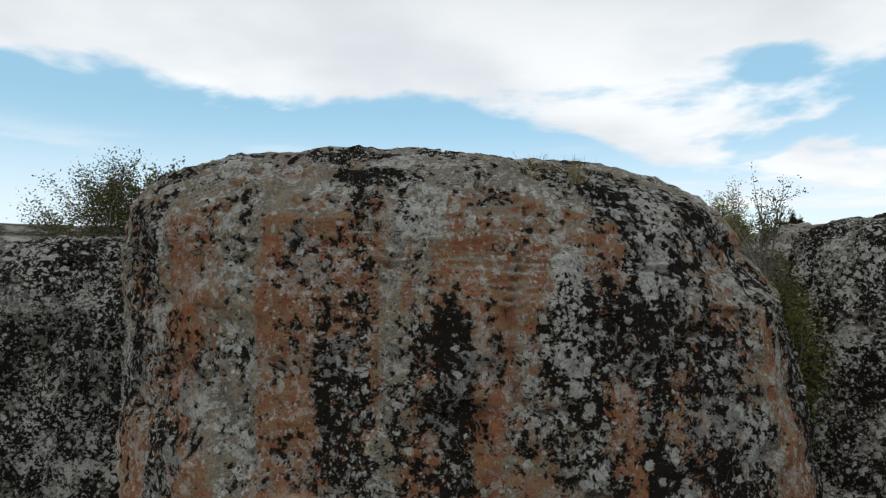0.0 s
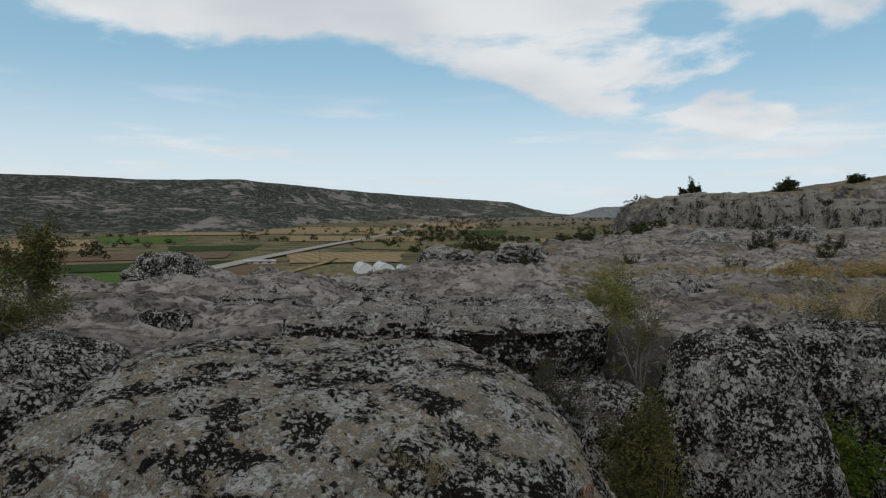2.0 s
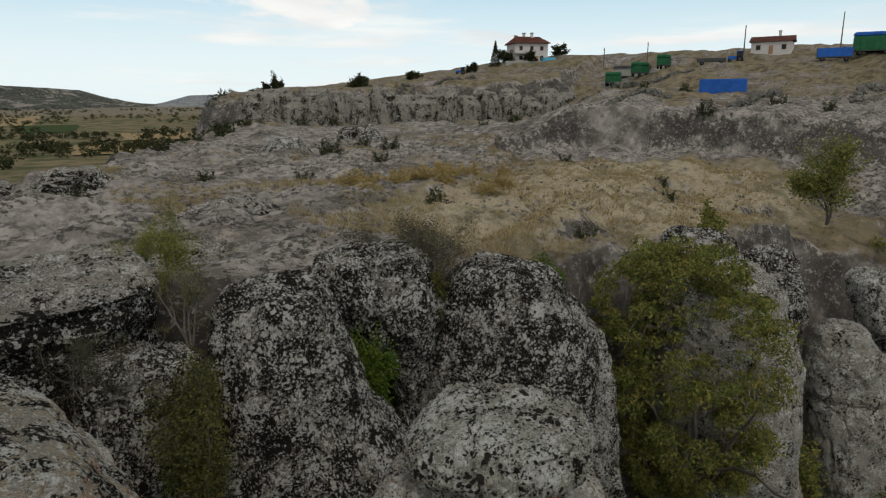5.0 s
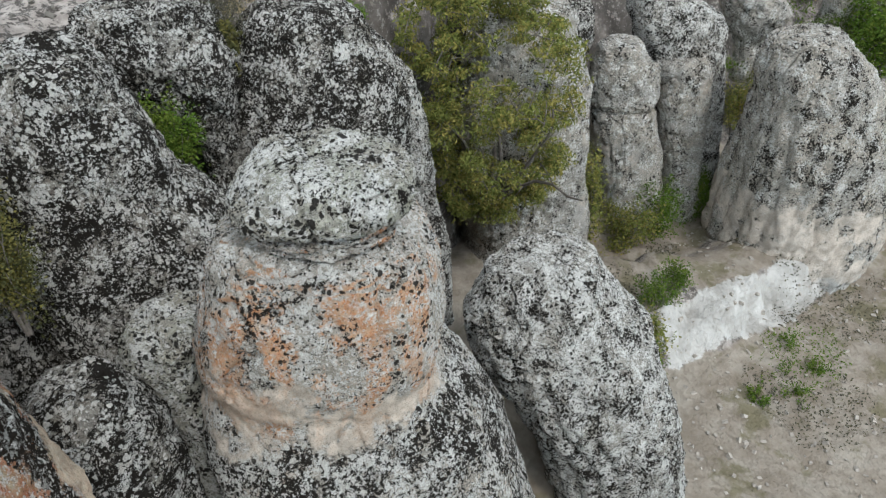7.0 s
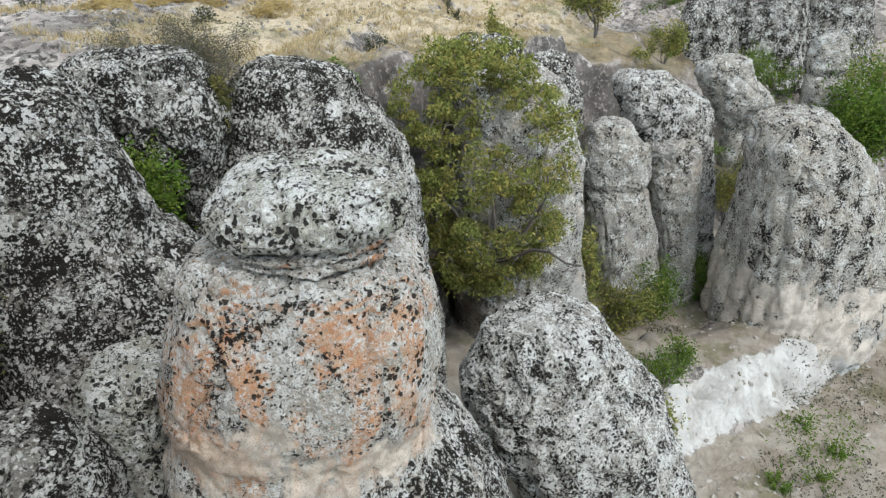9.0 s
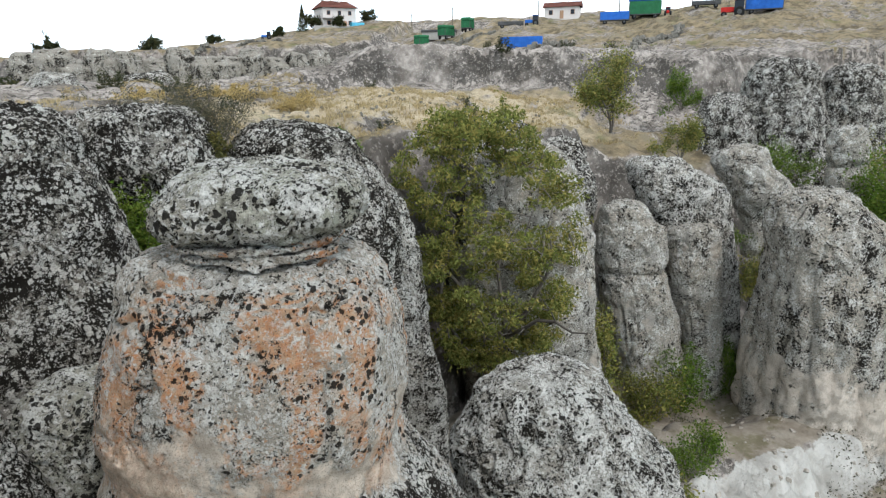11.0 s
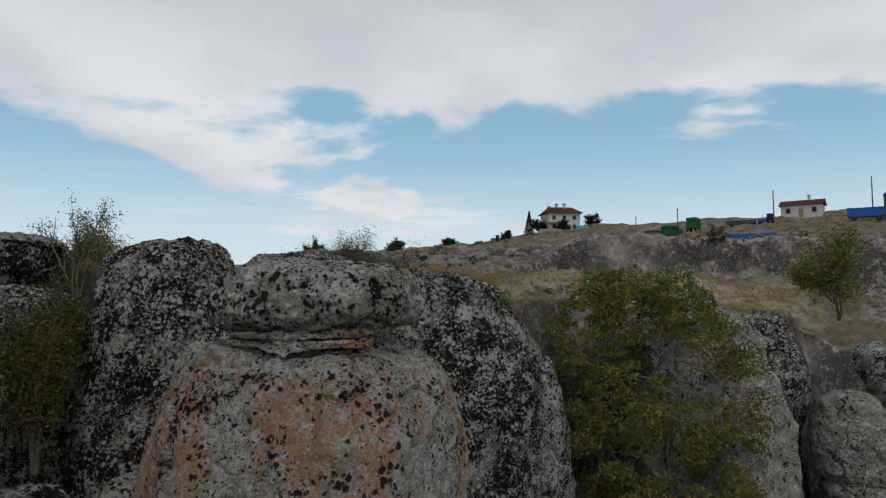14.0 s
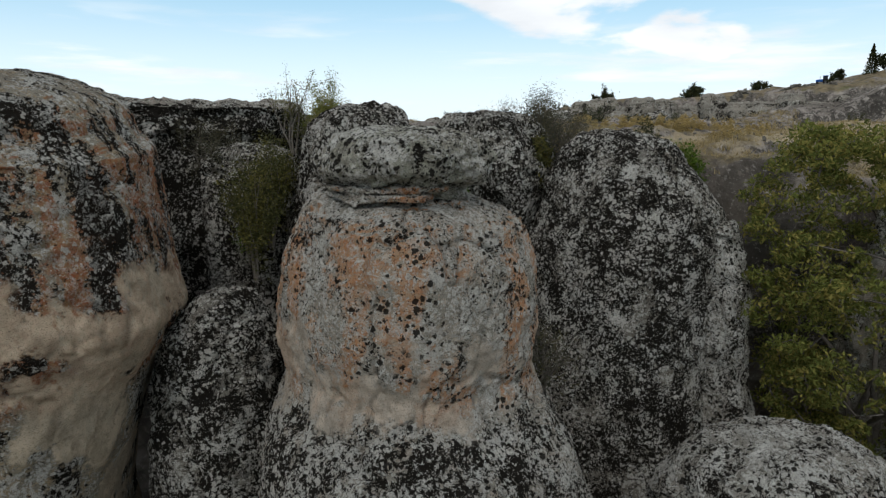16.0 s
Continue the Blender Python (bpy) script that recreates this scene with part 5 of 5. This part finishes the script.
def house():
    x, y = 160.5, 137.3
    h = thing("house", "white two-storey house with a red tiled roof and chimneys", "house", x, y, facing(x, y) + 20, drop=0.6)
    part("wall", block(-5.2, 5.2, -4.2, 4.2, -1.5, 5.8), MAT_PLASTER, h)
    part("roof", roof(10.4, 8.4, 5.8, 2.3, 0.8, 2.2), MAT_TILE, h, "red clay tile roof")
    for cx, cy in ((-1.0, 0.4), (1.2, -0.6), (-3.6, 0.5)):
        c = part("chimney", block(cx - 0.35, cx + 0.35, cy - 0.35, cy + 0.35, 6.6, 9.0 if cx > -2 else 8.2), MAT_PLASTER, h)
        part("chimney_cap", block(cx - 0.5, cx + 0.5, cy - 0.5, cy + 0.5, 9.0 if cx > -2 else 8.2, 9.2 if cx > -2 else 8.4), MAT_TILE, c)
    for z in (0.9, 3.7):
        for wx in (-3.4, 0.0, 3.2):
            window(h, wx, -4.2, z)
        for wy in (-2.0, 1.8):
            window(h, 5.2, wy, z, side=True)
    part("balcony", block(-5.4, -1.6, -5.6, -4.1, 2.6, 2.85), MAT_BLOCK, h)
    part("door", block(1.2, 2.2, -4.3, -4.15, 0.0, 2.1), MAT_FRAME, h)
    part("annex", block(3.0, 7.0, -6.2, -4.3, -1.5, 1.6), MAT_TURQ, h, "pale blue lean-to")
    part("terrace_wall", block(-9.0, 3.0, -7.4, -7.0, -2.5, 0.4), MAT_BLOCK, h)


def hut():
    x, y = 178, 71
    h = thing("hut", "single-storey plastered hut with a red tiled roof", "house", x, y, facing(x, y) - 6, drop=0.4)
    part("wall", block(-4.6, 4.6, -2.8, 2.8, -1.0, 3.0), MAT_PLASTER, h)
    part("roof", roof(9.2, 5.6, 3.0, 1.5, 0.5), MAT_TILE, h, "red clay tile roof")
    c = part("chimney", block(1.2, 1.8, -0.3, 0.3, 4.0, 5.6), MAT_PLASTER, h)
    part("chimney_cap", block(1.1, 1.9, -0.4, 0.4, 5.6, 5.75), MAT_BLOCK, c)
    for wx in (-2.9, 2.9):
        window(h, wx, -2.8, 1.0)
    part("door", block(-0.5, 0.5, -2.9, -2.75, 0.0, 2.1), MAT_FRAME, h)


def wheel(parent, x, y, r, w_=0.3):
    t = part("wheel", disc(r, w_, Matrix.Translation((x, y, r)) @ pose(0, 0, 0, 90, 0, 0)), MAT_TYRE, parent)
    part("rim", disc(r * 0.5, w_ * 1.1, Matrix.Translation((x, y, r)) @ pose(0, 0, 0, 90, 0, 0), 12), MAT_STEEL, t)


def trailer(label, x, y, length, height, paint, turn=0.0, lid=None, name="farm_trailer"):
    t = thing(name, label, "trailer", x, y, facing(x, y) + turn, "ridge vehicles", drop=0.1)
    part("bed", block(-length / 2, length / 2, -1.2, 1.2, 0.8, 1.0), MAT_STEEL, t)
    part("box", block(-length / 2, length / 2, -1.2, 1.2, 1.0, 1.0 + height), paint, t)
    for k in range(7):
        px = -length / 2 + length * k / 6
        part("rib", block(px - 0.06, px + 0.06, -1.28, -1.2, 1.0, 1.0 + height, 0.01), MAT_STEEL if k in (0, 6) else paint, t)
    if lid:
        part("cover", block(-length / 2 - 0.1, length / 2 + 0.1, -1.3, 1.3, 1.0 + height, 1.9 + height, 0.25), lid, t)
    for px in (-length * 0.33, length * 0.33):
        for py in (-1.0, 1.0):
            wheel(t, px, py, 0.5)


def tractor(label, x, y, paint, name="tractor", turn=0.0, k=1.0):
    t = thing(name, label, "tractor", x, y, facing(x, y) + turn, "ridge vehicles", drop=0.05)
    part("bonnet", block(-2.0 * k, 0.0, -0.4 * k, 0.4 * k, 0.8 * k, 1.6 * k, 0.1), paint, t)
    cab = part("cab", block(0.0, 1.4 * k, -0.7 * k, 0.7 * k, 0.9 * k, 2.6 * k, 0.08), MAT_GLASS, t)
    part("cab_roof", block(-0.1, 1.5 * k, -0.8 * k, 0.8 * k, 2.6 * k, 2.75 * k), paint, cab)
    part("exhaust", block(-0.9 * k, -0.8 * k, -0.05, 0.05, 1.6 * k, 2.6 * k, 0.01), MAT_STEEL, t)
    for py in (-0.8, 0.8):
        wheel(t, 0.8 * k, py * k, 0.8 * k, 0.45)
        wheel(t, -1.5 * k, py * k, 0.45 * k)


def container():
    x, y = 128.6, 59.4
    t = thing("shipping_container", "bright blue metal container on dry grass", "container", x, y, facing(x, y) - 4, drop=0.1)
    part("body", block(-4.2, 4.2, -1.2, 1.2, 0.1, 2.9), MAT_BLUE, t)
    for k in range(24):
        px = -4.1 + 8.2 * k / 23
        part("rib", block(px - 0.09, px + 0.09, -1.25, -1.2, 0.25, 2.75, 0.02), MAT_BLUE, t)


def pole(x, y, h, bar=True):
    t = thing("utility_pole", "weathered wooden utility pole with a crossbar", "pole", x, y, 20, "utility poles", drop=0.3)
    bm = bmesh.new()
    bmesh.ops.create_cone(bm, cap_ends=True, segments=10, radius1=0.17, radius2=0.11, depth=h, matrix=Matrix.Translation((0, 0, h / 2)))
    part("post", bm, MAT_WOOD, t)
    if bar:
        part("crossbar", block(-0.8, 0.8, -0.06, 0.06, h - 0.6, h - 0.45, 0.01), MAT_WOOD, t)


house()
hut()
container()
for x, y, h in ((164.5, 98, 6.6), (171, 75, 7.4), (172, 117, 6), (186, 58, 9), (190, 40, 9), (196, 33, 9), (-19, 322, 11), (-48.5, 213, 8)):
    pole(x, y, h)
for i, (x, y) in enumerate(((147.5, 97), (151.2, 91.8), (154, 87))):
    trailer("dark green farm hopper trailer with sloping cover", x, y, 3.2 + i % 2, 1.6, MAT_GREENP, 40 + 15 * i, MAT_GREENP)
trailer("dark flat cart loaded with timber", 161.5, 78.5, 6.5, 0.7, MAT_STEEL, 0)
trailer("dark blue farm trailer", 168.5, 53.4, 7.0, 1.9, MAT_BLUE, 0)
trailer("tall green trailer with a blue tarpaulin", 173.4, 47.5, 7.5, 3.0, MAT_GREENP, 6, MAT_BLUE)
trailer("blue box truck body with a white cover", 167.0, 19.8, 7.4, 2.7, MAT_BLUE, 4, MAT_SHEET, "truck")
trailer("low dark trailer parked on the grass", 178, 34, 6.5, 0.7, MAT_STEEL, 0)
tractor("blue tractor with a raised loader", 166, 74.4, MAT_BLUE)
tractor("red harvester parked on the grass", 163.6, 25.2, MAT_RED, "harvester", 0, 1.35)
tractor("red implement parked on the grass", 174, 42, MAT_RED, "tractor", 90, 0.8)
tractor("small blue car beside trees", 139.5, 144.8, MAT_BLUE, "car", 0, 0.8)
t = thing("shed", "low grey shed with a sheet roof", "shed", 158.3, 98.5, facing(158.3, 98.5), drop=0.3)
part("wall", block(-4.5, 4.5, -2, 2, -0.5, 1.6), MAT_BLOCK, t)
part("roof", roof(9, 4, 1.6, 0.7, 0.3), MAT_STEEL, t)
t = thing("market_stall", "turquoise tarpaulin shelter on posts", "shelter", 183, 19.0, facing(183, 19), drop=0.3)
part("canopy", roof(11, 5, 2.6, 1.4, 0.2), MAT_TURQ, t)
for px in (-5.2, 5.2):
    for py in (-2.3, 2.3):
        part("post", block(px - 0.08, px + 0.08, py - 0.08, py + 0.08, -0.5, 2.7, 0.01), MAT_STEEL, t)
t = thing("yard_wall", "long grey block wall on the ridge", "wall", 193.5, 4.5, facing(193.5, 4.5), drop=0.5)
part("wall", block(-14, 14, -0.2, 0.2, -0.5, 3.6), MAT_BLOCK, t)
part("coping", block(-14.1, 14.1, -0.3, 0.3, 3.6, 3.75), MAT_BLOCK, t)

# ---- greenhouses and barn in the valley ----
for x, y, r, ln in ((3.2, 256, 3.6, 16), (11.2, 255, 3.7, 16), (19.0, 268, 2.4, 8)):
    t = thing("greenhouse", "white plastic tunnel greenhouse in the valley", "greenhouse", x, y, 8, "valley greenhouses", drop=0.2)
    a = np.linspace(0, math.pi, 22)
    rows = np.stack([np.stack([r * np.cos(a), np.full(22, v), r * 1.25 * np.sin(a)], axis=-1) for v in np.linspace(0, ln, 9)])
    shell = new("cover", grid_mesh("cover", rows, MAT_SHEET))
    shell.parent = t
    end = bmesh.new()
    end.faces.new([end.verts.new(tuple(p)) for p in rows[0]])
    part("end_wall", end, MAT_SHEET, t)
    for v in np.linspace(0, ln, 5):
        limb = [(Vector((r * 1.015 * math.cos(q), v, r * 1.27 * math.sin(q))), 0.07) for q in a]
        hoop = new("hoop", tubes("hoop", [limb], MAT_STEEL))
        hoop.parent = t
t = thing("barn", "long low white barn beside the road", "barn", -47, 318, 12, drop=0.2)
part("wall", block(-7, 7, -2.5, 2.5, -0.3, 1.5), MAT_PLASTER, t)
part("roof", roof(14, 5, 1.5, 0.6, 0.4), MAT_SHEET, t)
for k in range(3):
    window(t, -4 + 4 * k, -2.5, 0.4, 1.2, 0.7)

# ---- tall trees near the house and on the cliff ----
for i, (x, y, h, r) in enumerate(((81, 150, 4.6, 0.8), (83.4, 151, 3.6, 0.8), (78.5, 149, 2.4, 1.4))):
    plant("poplar", "slender dark poplar on the cliff top", "tree", (x, y, z_at(x, y) - 0.2), h, r, MAT_FAR_LEAF, 200 + i, leaves=1800, leaf=0.32, stems=4, twig=MAT_BARK, group="poplars", squash=3)
def conifer(label, x, y, height, radius, seed):
    """A spire of drooping boughs round one trunk."""
    rng = np.random.default_rng(seed)
    t = thing("conifer", label, "tree", x, y, 0, "ridge trees", drop=0.2)
    new("trunk", tubes("trunk", [[(Vector((0, 0, height * k / 6)), 0.16 * (1.05 - k / 6)) for k in range(7)]], MAT_BARK)).parent = t
    h = rng.uniform(0.06, 1.0, 2600) ** 1.25
    a, out = rng.uniform(0, 2 * math.pi, 2600), radius * (1.04 - h) * np.sqrt(rng.uniform(0.1, 1.0, 2600))
    out *= 0.75 + 0.35 * np.abs(np.sin(h * 26))
    new("crown", leaf_mesh("crown", np.stack([out * np.cos(a), out * np.sin(a), h * height - 0.15 * out], axis=-1), 0.34, MAT_FAR_LEAF, rng, 2.0, 0.2)).parent = t


conifer("dark pointed conifer beside the house", 150.5, 141.2, 7.6, 2.1, 240)
for i, (x, y, h, r) in enumerate(((153, 139.5, 4.5, 2.4), (157, 133, 3.6, 2.2), (168, 131, 3.6, 2.6), (139, 139, 3.2, 1.8), (122, 146, 3.0, 2.0), (100, 142, 4.0, 3.0))):
    plant("tree", "dark evergreen tree near the house" if i < 4 else "round dark tree on the ridge", "tree", (x, y, z_at(x, y) - 0.2), h * 0.85, r, MAT_FAR_LEAF, 220 + i, leaves=2200, leaf=0.42, stems=5, twig=MAT_BARK, group="ridge trees", squash=1.4)

# ---- terrace walls of rubble ----
cube = [Vector((sx, sy, sz)) for sx in (-0.5, 0.5) for sy in (-0.5, 0.5) for sz in (-0.5, 0.5)]
cube_faces = ((0, 1, 3, 2), (4, 6, 7, 5), (0, 4, 5, 1), (2, 3, 7, 6), (0, 2, 6, 4), (1, 5, 7, 3))


def rubble(name, label, places, seed, lo, hi, material=None):
    rng = np.random.default_rng(seed)
    verts, faces = [], []
    for x, y, z in places:
        s = rng.uniform(lo, hi)
        m = Matrix.Translation((x, y, z)) @ Euler(rng.uniform(0, 6.28, 3)).to_matrix().to_4x4() @ Matrix.Diagonal((s * rng.uniform(0.7, 1.5), s, s * rng.uniform(0.5, 0.9), 1))
        start = len(verts)
        verts += [tuple(m @ (p + Vector(rng.uniform(-0.16, 0.16, 3)))) for p in cube]
        faces += [tuple(start + i for i in f) for f in cube_faces]
    me = bpy.data.meshes.new(name)
    me.from_pydata(verts, [], faces)
    me.materials.append(material or MAT_RUBBLE)
    return tagged(new(name, me), label, "stones", kind="stuff")


rng = np.random.default_rng(15)
for line in (((84, 56), (112, 62)), ((80, 34), (118, 46)), ((92, 84), (124, 100)), ((108, 30), (150, 34)), ((120, 108), (150, 78)), ((96, 120), (128, 128))):
    k = rng.uniform(0, 1, 420)
    px = line[0][0] + (line[1][0] - line[0][0]) * k + rng.normal(size=420) * 0.35
    py = line[0][1] + (line[1][1] - line[0][1]) * k + rng.normal(size=420) * 0.35 + 1.5 * np.sin(6 * k)
    rubble("terrace_wall", "tumbled dry-stone terrace wall on the hillside", zip(px, py, ground_z(px, py) + rng.uniform(-0.1, 0.7, 420)), 5, 0.3, 0.7)
px, py = rng.uniform(20, 46, 900), rng.uniform(-14, 4, 900)
rubble("loose_stones", "small loose stones on the dusty valley floor", zip(px, py, ground_z(px, py)), 6, 0.04, 0.2, MAT_PEBBLE)
px, py = rng.uniform(-8, 60, 5200), rng.uniform(17, 62, 5200)
ok = (beside(EDGE, px, py) > 1.0) & (beside(NORTH, px, py) < -1) & (fbm(px * 0.2, py * 0.2, 0 * px, 3, 70) > 0.15)
rubble("plateau_stones", "scattered weathered stones on the plateau", zip(px[ok], py[ok], ground_z(px[ok], py[ok])), 7, 0.05, 0.22)

# ---- weeds on the valley floor ----
rng = np.random.default_rng(31)
px, py = rng.uniform(20, 50, 26000), rng.uniform(-14, 6, 26000)
dense = fbm(px * 0.22, py * 0.22, 0 * px, 3, 81)
green = np.hypot((px - 31.5) / 3.2, (py + 4.2) / 2.2) + 0.3 * dense < 0.85
for name, label, sel, mat in (("green_weeds", "low green weeds on the dusty valley floor", green, MAT_GREEN_LEAF), ("dry_weeds", "dry straw weeds on the dusty valley floor", (~green) & (dense > 0.25), MAT_GREY_LEAF)):
    c = np.stack([px[sel], py[sel], ground_z(px[sel], py[sel]) + rng.uniform(0.02, 0.3, int(sel.sum()))], axis=-1)
    tagged(new(name, leaf_mesh(name, c, 0.11, mat, rng, 2.6, -0.6)), label, "weeds", kind="stuff")
